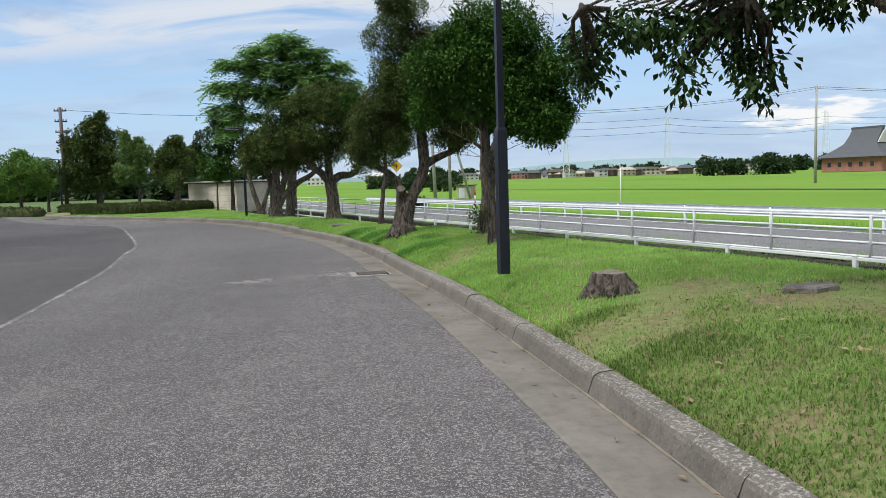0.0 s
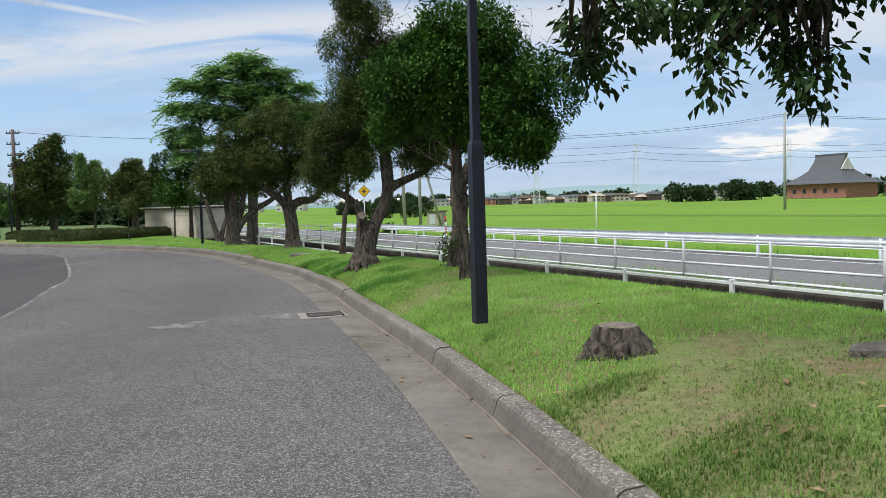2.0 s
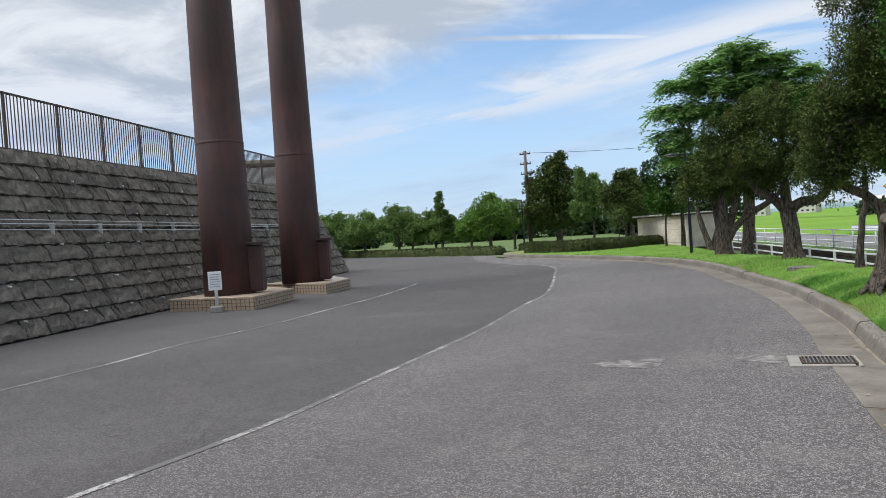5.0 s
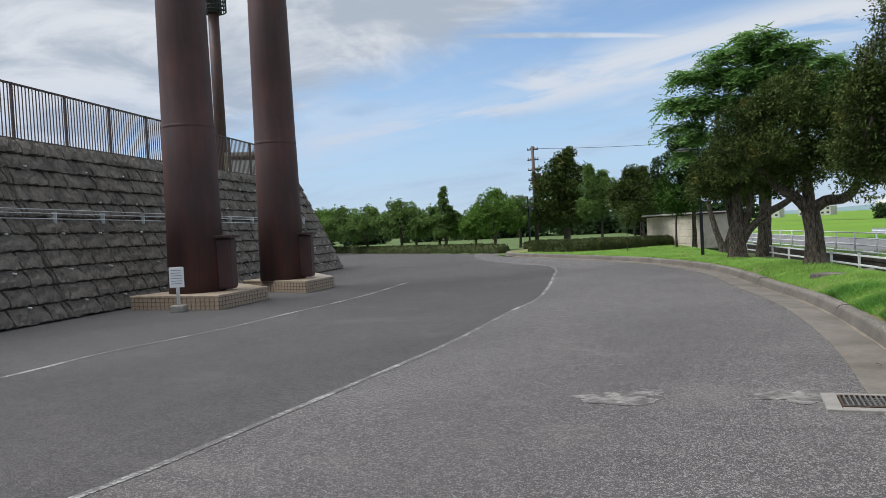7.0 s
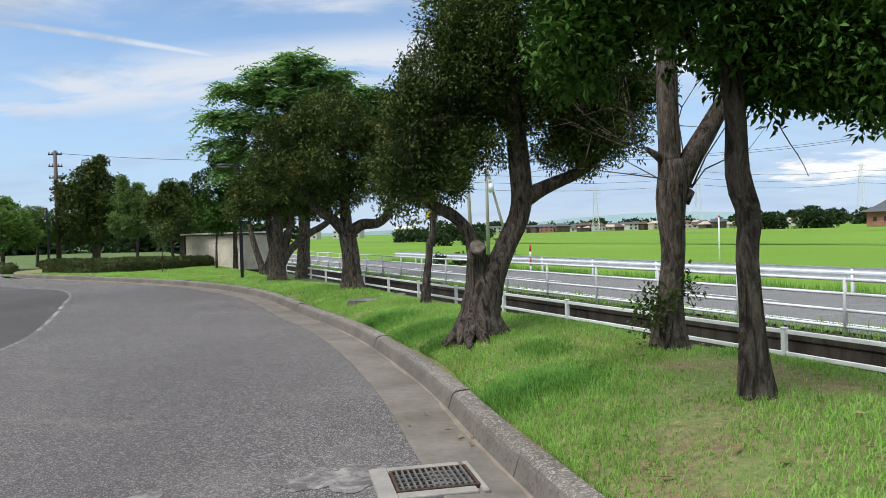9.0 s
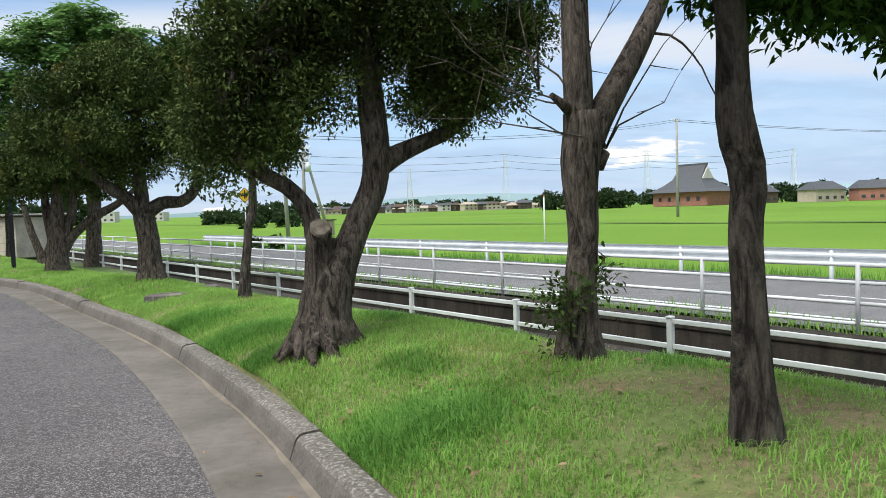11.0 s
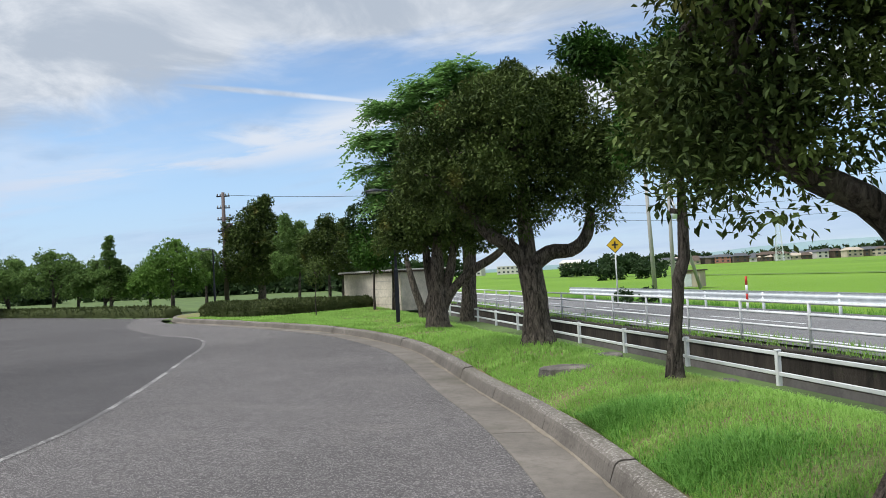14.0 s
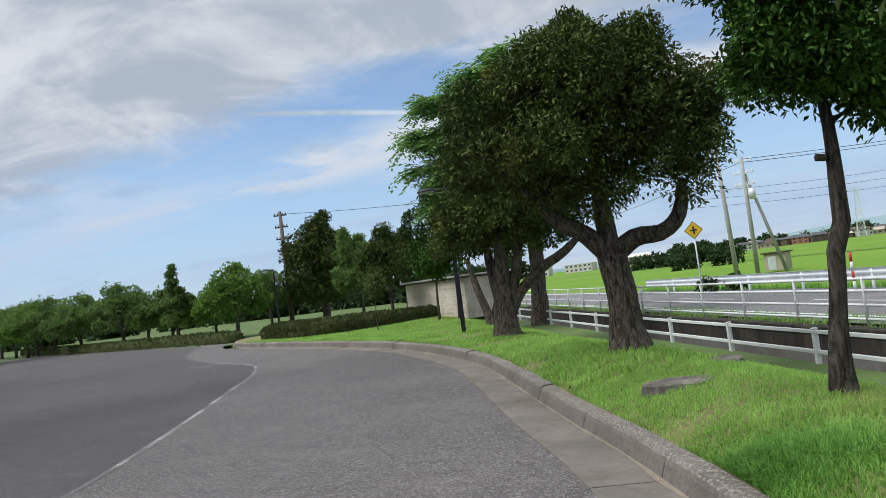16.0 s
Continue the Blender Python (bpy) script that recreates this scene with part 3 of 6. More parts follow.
# sand washed in patches along the foot of the kerb
vs, fs = [], []
for k in range(len(KERB_LINE) * 3 - 2):
    i, f = divmod(k, 3)
    p = KERB_LINE[i] + (KERB_LINE[min(i + 1, len(KERB_LINE) - 1)] - KERB_LINE[i]) * f / 3
    o = KERB_OUT[i]
    wd = 0.004 + (0.006 + 0.15 * max(0, noise.noise(Vector((p[0] * 0.6, p[1] * 0.6, 5.0))))) * smooth01((p[1] - 8.5) / 3) + 0.022 * noise.noise(Vector((p[0] * 4, p[1] * 4, 2.0)))
    wd = max(0.002, wd)
    for w, z in ((0.044 - wd, -0.009), (0.044 - wd * 0.5, -0.002), (0.052, 0.008)):
        vs.append((p[0] + o[0] * w, p[1] + o[1] * w, z))
    if k:
        a = 3 * k - 3
        fs += [(a, a + 1, a + 4, a + 3), (a + 1, a + 2, a + 5, a + 4)]
tagged(new("sand", mesh("sand", vs, fs, SAND)), "tan sand and dust washed along the kerb foot", "sand", kind="stuff")

# grassy verge between kerb and ditch
vs, fs = [], []
COLS = 34
for k in range(len(KERB_LINE)):
    p, o = KERB_LINE[k], KERB_OUT[k]
    v0, dv = V(*p), o[0] * RY - o[1] * RX
    reach = min(45, (FENCE_V + 0.05 - v0) / dv) if dv > 0.05 else 45
    for j in range(COLS):
        w = 0.265 + (reach - 0.265) * (j / (COLS - 1)) ** 1.25
        x, y = p[0] + o[0] * w, p[1] + o[1] * w
        vs.append((x, y, verge_z(x, y) if j else KERB_H - 0.015))
for k in range(len(KERB_LINE) - 1):
    for j in range(COLS - 1):
        a = k * COLS + j
        fs.append((a, a + 1, a + COLS + 1, a + COLS))
tagged(new("verge", mesh("verge", vs, fs, TURF, True)), "green grass verge with worn bare patches beside the kerb", "grass verge", kind="structure")

# painted lines on the lot
def painted(pts, width, label):
    c = spline(pts, 0.3)
    t = np.gradient(c, axis=0)
    t /= np.linalg.norm(t, axis=1)[:, None]
    vs, fs = [], []
    for k, (p, d) in enumerate(zip(c, t)):
        for s in (-0.5, 0.5):
            w = width * (s + 0.12 * noise.noise(Vector((p[0] * 3, p[1] * 3, s))))
            vs.append((p[0] - d[1] * w, p[1] + d[0] * w, 0.005))
        if k:
            fs.append((2 * k - 2, 2 * k, 2 * k + 1, 2 * k - 1))
    tagged(new("line_marking", mesh("line_marking", vs, fs, LINE)), label, "line marking", kind="structure")


painted(CURVED_LINE, 0.085, "worn white curved line painted on the asphalt")
painted([(-9.5, 3.0), (-11.1, 8.0), (-11.9, 9.9), (-12.5, 12.4), (-13.3, 14.6), (-14.8, 18.6), (-17, 23)], 0.09, "faded white line painted on the asphalt")

# pale cement patch, and the thin seams of old cuts
def blotch(cx, cy, rx, ry, turn, mat, label, seed, z=0.004, jag=0.8):
    vs, fs = [(cx, cy, z)], []
    for k in range(48):
        a = 2 * math.pi * k / 48
        r = 1 + jag * noise.noise(Vector((math.cos(a) * 1.6 + seed, math.sin(a) * 1.6, seed))) + 0.3 * jag * noise.noise(Vector((math.cos(a) * 6 + seed, math.sin(a) * 6, seed)))
        x, y = rx * r * math.cos(a), ry * r * math.sin(a)
        c, s = math.cos(radians(turn)), math.sin(radians(turn))
        vs.append((cx + x * c - y * s, cy + x * s + y * c, z))
        fs.append((0, 1 + k, 1 + (k + 1) % 48))
    return tagged(new("cement_patch", mesh("cement_patch", vs, fs, mat)), label, "patch", kind="structure")


blotch(-3.42, 10.4, 0.42, 0.26, 35, SMEAR, "pale cement repair patch on the asphalt", 3.1)
blotch(-2.05, 11.1, 0.36, 0.24, 20, SMEAR, "pale cement smear beside the drain", 8.3)

# drain in the gutter
k0 = int(np.argmin(np.hypot(KERB_LINE[:, 0] + 1.1, KERB_LINE[:, 1] - 11.9)))
turn = math.degrees(math.atan2(tang[k0][1], tang[k0][0]))
drain = thing("drain", -1.45, 11.03, 0.0, "rusty iron drain grate set in a concrete surround", "drain grate", rz=turn)
q = Geo()
for cx, cy, sx, sy in ((0, 0.33, 0.62, 0.12), (0, -0.28, 0.62, 0.04), (0.26, 0.02, 0.1, 0.5), (-0.26, 0.02, 0.1, 0.5)):
    q.box(cx, cy, 0.0, sx, sy, 0.04, 0, 0.006)
part("surround", q.mesh("surround", CEMENT), drain, "pale concrete surround")
q = Geo()
for cx, cy, sx, sy in ((0, 0.255, 0.42, 0.02), (0, -0.255, 0.42, 0.02), (0.2, 0, 0.02, 0.49), (-0.2, 0, 0.02, 0.49)):
    q.box(cx, cy, 0.014, sx, sy, 0.03, 0, 0.003)
part("frame", q.mesh("frame", IRON), drain)
bar = Geo().box(0, 0, 0.022, 0.38, 0.014, 0.02, 0, 0.003).mesh("bar", GRATE)
for k in range(12):
    part("bar", bar, drain, at=pose(0, -0.22 + 0.04 * k, 0))
cross = Geo().box(0, 0, 0.016, 0.012, 0.48, 0.012).mesh("cross_bar", GRATE)
for k in range(4):
    part("cross_bar", cross, drain, at=pose(-0.12 + 0.08 * k, 0, 0))
# no hollow is modelled: a thin black slab paints the shade under the bars
part("pit", Geo().box(0, 0, 0.002, 0.39, 0.49, 0.008).mesh("pit", BLACK), drain, "black slab painted as the shade below the grate")

# ---- fences and rails ----
def run_fence(name, v, z, u0, u1, gap, height, rails, post_r, rail_r, square, mat, label, category):
    f = thing(name, *W(u0, v), z, label, category, rz=ROAD_TURN)
    n = int((u1 - u0) / gap)
    if square:
        pm = Geo().box(0, 0, height / 2, post_r * 2, post_r * 2, height, 0, 0.01).box(0, 0, height + 0.012, post_r * 2.3, post_r * 2.3, 0.024, 0, 0.008).mesh("post", mat)
    else:
        pm = Geo().tube([(0, 0, -0.02), (0, 0, height - 0.02), (0, 0, height)], [post_r, post_r, post_r * 0.6], 10).mesh("post", mat, True)
    for k in range(n + 1):
        part("post", pm, f, at=pose(k * gap, 0, 0))
    for h in rails:
        if square:
            rm = Geo().box(gap / 2, 0, h, gap - post_r * 2, rail_r * 1.6, rail_r * 2, 0, 0.006).mesh("rail", mat)
        else:
            rm = Geo().tube([(post_r, 0, h), (gap - post_r, 0, h)], rail_r, 8).mesh("rail", mat, True)
        for k in range(n):
            part("rail", rm, f, at=pose(k * gap, 0, 0))
    return f


run_fence("low_fence", FENCE_V - 0.1, ROAD_Z - 0.03, -14.6, 68, 2.5, 0.64, (0.04, 0.33, 0.61), 0.035, 0.026, True, WHITE, "low white painted steel fence along the ditch edge", "fence")
run_fence("pipe_fence", RAIL_V, ROAD_Z - 0.04, -16.3, 68, 2.4, 1.03, (0.2, 0.48, 0.76, 1.0), 0.034, 0.028, False, WHITE, "white steel pipe railing along the road edge", "railing")

guard = thing("guard_rail", *W(-40, GUARD_V), ROAD_Z, "pale corrugated steel guard rail beside the road", "guard rail", rz=ROAD_TURN)
prof = [(0.0, 0.38), (-0.05, 0.42), (-0.05, 0.48), (0.0, 0.53), (0.0, 0.57), (-0.05, 0.62), (-0.05, 0.68), (0.0, 0.72)]
q = Geo()
vs = [(x, -0.06 - w * 1.0, z) for x in (0, 4.0) for w, z in prof] + [(x, -0.05 - w * 1.0, z) for x in (0, 4.0) for w, z in prof]
fs = [(j, j + 1, 8 + j + 1, 8 + j) for j in range(7)] + [(16 + j, 24 + j, 24 + j + 1, 16 + j + 1) for j in range(7)] + [(0, 8, 24, 16), (7, 23, 31, 15)]
beam = mesh("beam", [(x, -y, z) for x, y, z in vs], fs, GALV)
gp = Geo().tube([(0, 0, -0.4), (0, 0, 0.68)], 0.055, 10).mesh("post", GALV, True)
for k in range(24):
    part("beam", beam, guard, at=pose(k * 4.0, 0, 0))
    part("post", gp, guard, at=pose(k * 4.0 + 0.1, 0, 0))

# ---- retaining wall with its railing ----
WALL_V, WALL_H, BATTER, WALL_END = -10.4, 4.55, 1.9, 44.6
CORNER = 3.4


def wall_point(s, h):
    """The wall's face at the length s along its foot and the height h; past the end it turns away from the lot."""
    back = BATTER * h / WALL_H
    turn_at = WALL_END - CORNER
    if s <= turn_at:
        return (*W(s, WALL_V - back), h)
    a = min((s - turn_at) / CORNER, math.pi / 2)
    rest = max(0.0, s - turn_at - CORNER * math.pi / 2)
    r = CORNER + 0.3 - back * 0.55
    u = turn_at - back * 0.25 + math.sin(a) * max(0.25, r)
    v = WALL_V - CORNER - back * 0.75 + math.cos(a) * (CORNER - back * 0.25) - rest
    return (*W(u, v), h)


wall = thing("retaining_wall", 0, 0, 0, "tall leaning retaining wall of dark rough split stone", "stone wall", kind="structure")
lengths = [-40.0, -10, 10, 20, 30, 36, 40, WALL_END - CORNER] + [WALL_END - CORNER + CORNER * math.pi / 2 * k / 8 for k in range(1, 9)] + [75, 90]
vs, fs = [], []
for s in lengths:
    for h in (-0.1, WALL_H):
        x, y, z = wall_point(s, h)
        vs.append((x - RY * 0.12, y + RX * 0.12, z))
    x, y, z = wall_point(s, WALL_H)
    vs.append((x - RY * 190, y + RX * 190, WALL_H))
for k in range(len(lengths) - 1):
    a = 3 * k
    fs += [(a, a + 3, a + 4, a + 1), (a + 1, a + 4, a + 5, a + 2)]
# one sheet in the dark ditch material closes the gaps between the stones
part("core", mesh("core", vs, fs, DITCH), wall, "dark backing sheet behind the stones")

# railing on the wall
top_fence = thing("wall_railing", 0, 0, 0, "dark brown upright bar railing on top of the wall", "railing")
FZ = 1.55
def top_at(s):
    x, y, z = wall_point(s, WALL_H)
    return x - RY * 0.25, y + RX * 0.25
spots = [(-6 + 2.1 * k) for k in range(23)]
pm = Geo().box(0, 0, FZ / 2, 0.07, 0.07, FZ, 0, 0.008).mesh("post", POLE_DARK)
bm_ = Geo().box(0, 0, FZ / 2, 0.022, 0.022, FZ - 0.12).mesh("bar", POLE_DARK)
for k, s in enumerate(spots):
    x, y = top_at(s)
    part("post", pm, top_fence, at=pose(x, y, WALL_H, 0, 0, ROAD_TURN))
    if k + 1 == len(spots):
        continue
    x1, y1 = top_at(spots[k + 1])
    L, a = math.hypot(x1 - x, y1 - y), math.degrees(math.atan2(y1 - y, x1 - x))
    rm = Geo().box(L / 2, 0, 0, L - 0.07, 0.05, 0.05).mesh("rail", POLE_DARK)
    part("rail", rm, top_fence, at=pose(x, y, WALL_H + FZ - 0.03, 0, 0, a))
    part("rail", rm, top_fence, at=pose(x, y, WALL_H + 0.08, 0, 0, a))
    for j in range(1, 16):
        part("bar", bm_, top_fence, at=pose(x + (x1 - x) * j / 16, y + (y1 - y) * j / 16, WALL_H, 0, 0, a))

# ---- steel columns ----
def column(x, y, r, height, z0, label):
    c = thing("steel_column", x, y, z0, label, "column")
    q = Geo().tube([(0, 0, z) for z in (0, 2.2, 4.38, 4.4, 6.6, 8.78, 8.8, 11, 13.2, height)], [r * 1.01, r * 0.97, r * 0.932, r * 0.922, r * 0.89, r * 0.865, r * 0.858, r * 0.845, r * 0.83, r * 0.8], 40)
    part("shaft", q.mesh("shaft", RUST, True), c)
    a = 38
    d = Vector((math.cos(radians(a)), math.sin(radians(a)), 0))
    p_ = d * (r + 0.08)
    part("access_box", Geo().box(p_.x, p_.y, 0.72, 0.42, 0.6, 1.35, a, 0.06).mesh("access_box", RUST), c, "rusted steel service box")
    p_ = d * (r + 0.12)
    part("box_lid", Geo().box(p_.x, p_.y, 1.44, 0.56, 0.76, 0.07, a, 0.015).mesh("box_lid", RUST), c, "rusted steel lid")
    collar = Geo().tube([(0, 0, 4.34), (0, 0, 4.36), (0, 0, 4.42), (0, 0, 4.44)], [r * 0.928, r * 0.9365, r * 0.9365, r * 0.922], 40, False)
    part("weld_band", collar.mesh("weld_band", RUST, True), c, "raised welded seam")
    return c


column(-18.25, 15.85, 0.735, 24, 0.36, "huge round rusted weathering steel column on a tiled plinth")
column(-19.8, 20.05, 0.715, 24, 0.36, "huge round rusted steel column farther along the wall")


def plinth(corners, label):
    cx, cy = np.mean([c[0] for c in corners]), np.mean([c[1] for c in corners])
    p = thing("column_plinth", cx, cy, 0, label, "plinth")
    n, H = len(corners), 0.36
    loc = [(x - cx, y - cy) for x, y in corners]
    vs = [(x, y, z) for z in (-0.05, H - 0.06) for x, y in loc] + [(x * 1.0, y * 1.0, H - 0.06) for x, y in loc]
    fs = [(i, (i + 1) % n, n + (i + 1) % n, n + i) for i in range(n)]
    part("core", mesh("core", vs[:2 * n], fs, TILE_GROUT), p, "brown grout")
    vs = [(x * k, y * k, z) for z, k in ((H - 0.06, 1.008), (H - 0.01, 1.008), (H, 1.0)) for x, y in loc]
    fs = [(j * n + i, j * n + (i + 1) % n, j * n + n + (i + 1) % n, j * n + n + i) for j in range(2) for i in range(n)] + [tuple(2 * n + i for i in range(n)), tuple(range(n - 1, -1, -1))]
    part("cap", mesh("cap", vs, fs, TILE_PALE), p, "pale tiled capping")
    tile = Geo().box(0, 0, 0, 0.13, 0.016, 0.085, 0, 0.004).mesh("tile", TILE_PALE)
    for i in range(n):
        (x0, y0), (x1, y1) = loc[i], loc[(i + 1) % n]
        if (x1 + cx) * RY - (y1 + cy) * RX < -9.8 and (x0 + cx) * RY - (y0 + cy) * RX < -9.8:
            continue
        L, a = math.hypot(x1 - x0, y1 - y0), math.degrees(math.atan2(y1 - y0, x1 - x0))
        m = int(L / 0.155)
        for k in range(m):
            for r in range(3):
                t = (k + 0.5) / m
                part("tile", tile, p, at=pose(x0 + (x1 - x0) * t, y0 + (y1 - y0) * t, 0.045 + 0.1 * r, 0, 0, a))
    return p


plinth([(-19.3, 14.5), (-16.25, 15.1), (-17.4, 17.5), (-20.3, 18.6)], "low plinth faced with small pale tiles under a steel column")
plinth([(-21.3, 19.6), (-17.8, 19.25), (-18.7, 21.25), (-22.0, 23.3)], "low tiled plinth under the farther steel column")

# thin pipes along the wall, its weep holes and a joint
pipes = thing("wall_pipe", 0, 0, 0, "thin pale pipes clamped along the stone wall", "pipe")
for h in (2.42, 2.56, 2.66):
    pts_ = [Vector(wall_point(s_, h)) + Vector((RY * .2, -RX * .2, .06 * math.sin(s_ * .11))) for s_ in np.arange(8, 40, 2.0)]
    part("pipe", Geo().tube(pts_, .011, 6).mesh("pipe", GALV, True), pipes)
clip_mesh = Geo().box(0, 0, 0, .02, .2, .3, 0, .004).mesh("bracket", GALV)
for s_ in np.arange(9, 40, 2.0):
    x, y, z = wall_point(s_, 2.5)
    part("bracket", clip_mesh, pipes, at=pose(x + RY * .1, y - RX * .1, z, 0, 0, ROAD_TURN))
weep = thing("weep_holes", 0, 0, 0, "short white drain pipes poking from the stone wall", "drain pipe")
wm_ = Geo().tube([(0, 0, 0), (0, .15, -.02)], [.024, .024], 8).mesh("drain_pipe", WHITE, True)
rr_ = random.Random(3)
for r_ in (1.0, 2.9, 5.1, 7.2, 9.3):
    for k_ in range(16):
        x, y, z = wall_point(12 + 2.0 * k_ + (r_ % 2) * .8 + rr_.uniform(-.3, .3), WALL_H * r_ / 11)
        part("drain_pipe", wm_, weep, at=pose(x, y, z, 0, 0, ROAD_TURN + 180))
# hall behind the railing
hall = thing("hall", -59.6, 50.2, WALL_H - .1, "pale grey hall with a sloping roof behind the railing", "building", rz=-35)
part("wall", Geo().box(0, 0, .15, 5, 5, 9.3).mesh("wall", PLASTER), hall)
part("roof", mesh("roof", [(-2.8, -2.8, 4.2), (2.8, -2.8, 5.2), (2.8, 2.8, 5.2), (-2.8, 2.8, 4.2), (-2.8, -2.8, 4.5), (2.8, -2.8, 5.5), (2.8, 2.8, 5.5), (-2.8, 2.8, 4.5)], [(0, 3, 2, 1), (4, 5, 6, 7), (0, 1, 5, 4), (1, 2, 6, 5), (2, 3, 7, 6), (3, 0, 4, 7)], PLASTER_B), hall, "sloping grey roof")
for k_ in range(2):
    part("door", Geo().box(-1.2 + 2.2 * k_, -2.53, 1.2, 1.4, .1, 2.4, 0, .02).mesh("door", PANE), hall)

# slim mast far behind the wall with a caged head
mast = thing("mast", -122.5, 91.5, WALL_H, "slim brown steel mast with a dark caged head", "mast")
part("pole", Geo().tube([(0, 0, -4.9), (0, 0, 24), (0, 0, 44)], [1.15, 1.05, 1.0], 18).mesh("pole", RUST, True), mast)
q = Geo()
for k in range(24):
    a = 2 * math.pi * k / 24
    q.tube([(2.4 * math.cos(a), 2.4 * math.sin(a), 41), (2.4 * math.cos(a), 2.4 * math.sin(a), 50)], 0.1, 5)
for h in np.linspace(41, 50, 13):
    q.tube([(2.4 * math.cos(2 * math.pi * k / 24), 2.4 * math.sin(2 * math.pi * k / 24), h) for k in range(25)], 0.12, 5, False)
q.tube([(0, 0, 40.6), (0, 0, 49.6)], 1.5, 12)
part("cage", q.mesh("cage", BLACK), mast, "dark steel cage")

# notice board on a concrete foot
nb = thing("notice_board", -17.05, 14.5, 0, "small white notice board on a white post in a concrete block", "sign", rz=38)
part("foot", Geo().box(0, 0, 0.08, 0.34, 0.3, 0.16, 0, 0.02).mesh("foot", CONCRETE), nb, "dark concrete foot")
part("post", Geo().tube([(0, 0, 0.1), (0, 0, 0.95)], 0.045, 8).mesh("post", WHITE, True), nb)
part("board", Geo().box(0, -0.04, 0.85, 0.36, 0.03, 0.5, 0, 0.008).mesh("board", PAPER), nb, "white printed board")
q = Geo()
for k in range(6):
    q.box(0, -0.058, 1.02 - 0.065 * k, 0.26, 0.004, 0.016)
part("print", q.mesh("print", INK), nb, "faint lines of print")

# ---- lamps ----
def street_lamp(x, y, z, height, head_turn, label):
    c = thing("street_lamp", x, y, z - 0.05, label, "street lamp", "park lamps")
    q = Geo().tube([(0, 0, 0), (0, 0, 1.66), (0, 0, 1.72), (0, 0, 1.76)], [0.086, 0.086, 0.082, 0.062], 4)
    part("base_section", q.mesh("base_section", NAVY), c, at=pose(0, 0, 0, 0, 0, 20))
    part("pole", Geo().tube([(0, 0, 1.7), (0, 0, height)], [0.056, 0.048], 4).mesh("pole", NAVY), c, at=pose(0, 0, 0, 0, 0, 20))
    part("arm", Geo().tube([(0, 0, height - 0.06), (0.2, 0, height - 0.02), (0.5, 0, height - 0.02)], 0.032, 8).mesh("arm", NAVY, True), c, at=pose(0, 0, 0, 0, 0, head_turn))
    ring = [(0.04, 0.1), (0.14, 0.09), (0.25, 0.045), (0.29, 0.0), (0.27, -0.015)]
    g2 = Geo()
    n = 20
    vs = [(0.55 + r * math.cos(2 * math.pi * k / n), r * math.sin(2 * math.pi * k / n), height - 0.05 + h) for r, h in ring for k in range(n)]
    fs = [(j * n + k, j * n + (k + 1) % n, (j + 1) * n + (k + 1) % n, (j + 1) * n + k) for j in range(len(ring) - 1) for k in range(n)] + [tuple(range(n))]
    head = part("head", mesh("head", vs, fs, NAVY, True), c, "shallow dark domed lamp shade", at=pose(0, 0, 0, 0, 0, head_turn))
    vs = [(0.55 + r * math.cos(2 * math.pi * k / n), r * math.sin(2 * math.pi * k / n), height - 0.07 + h) for r, h in ((0.26, 0.035), (0.2, -0.01)) for k in range(n)]
    fs = [(k, (k + 1) % n, n + (k + 1) % n, n + k) for k in range(n)] + [tuple(range(2 * n - 1, n - 1, -1))]
    part("lens", mesh("lens", vs, fs, LAMP_GLASS, True), head, "white lens")
    return c


street_lamp(0.78, 6.99, 0.52, 4.25, 200, "navy black park lamp post standing in the grass verge")
street_lamp(-10.7, 33.0, verge_z(-10.7, 33.0), 4.2, 195, "navy black park lamp with a domed head by the trees")
street_lamp(-32.7, 55.8, 0.05, 4.1, 190, "dark park lamp with a domed head beyond the hedge")

# ---- plants ----
nrng = np.random.default_rng(11)


def unit(a):
    return a / np.maximum(np.linalg.norm(a, axis=1, keepdims=True), 1e-9)


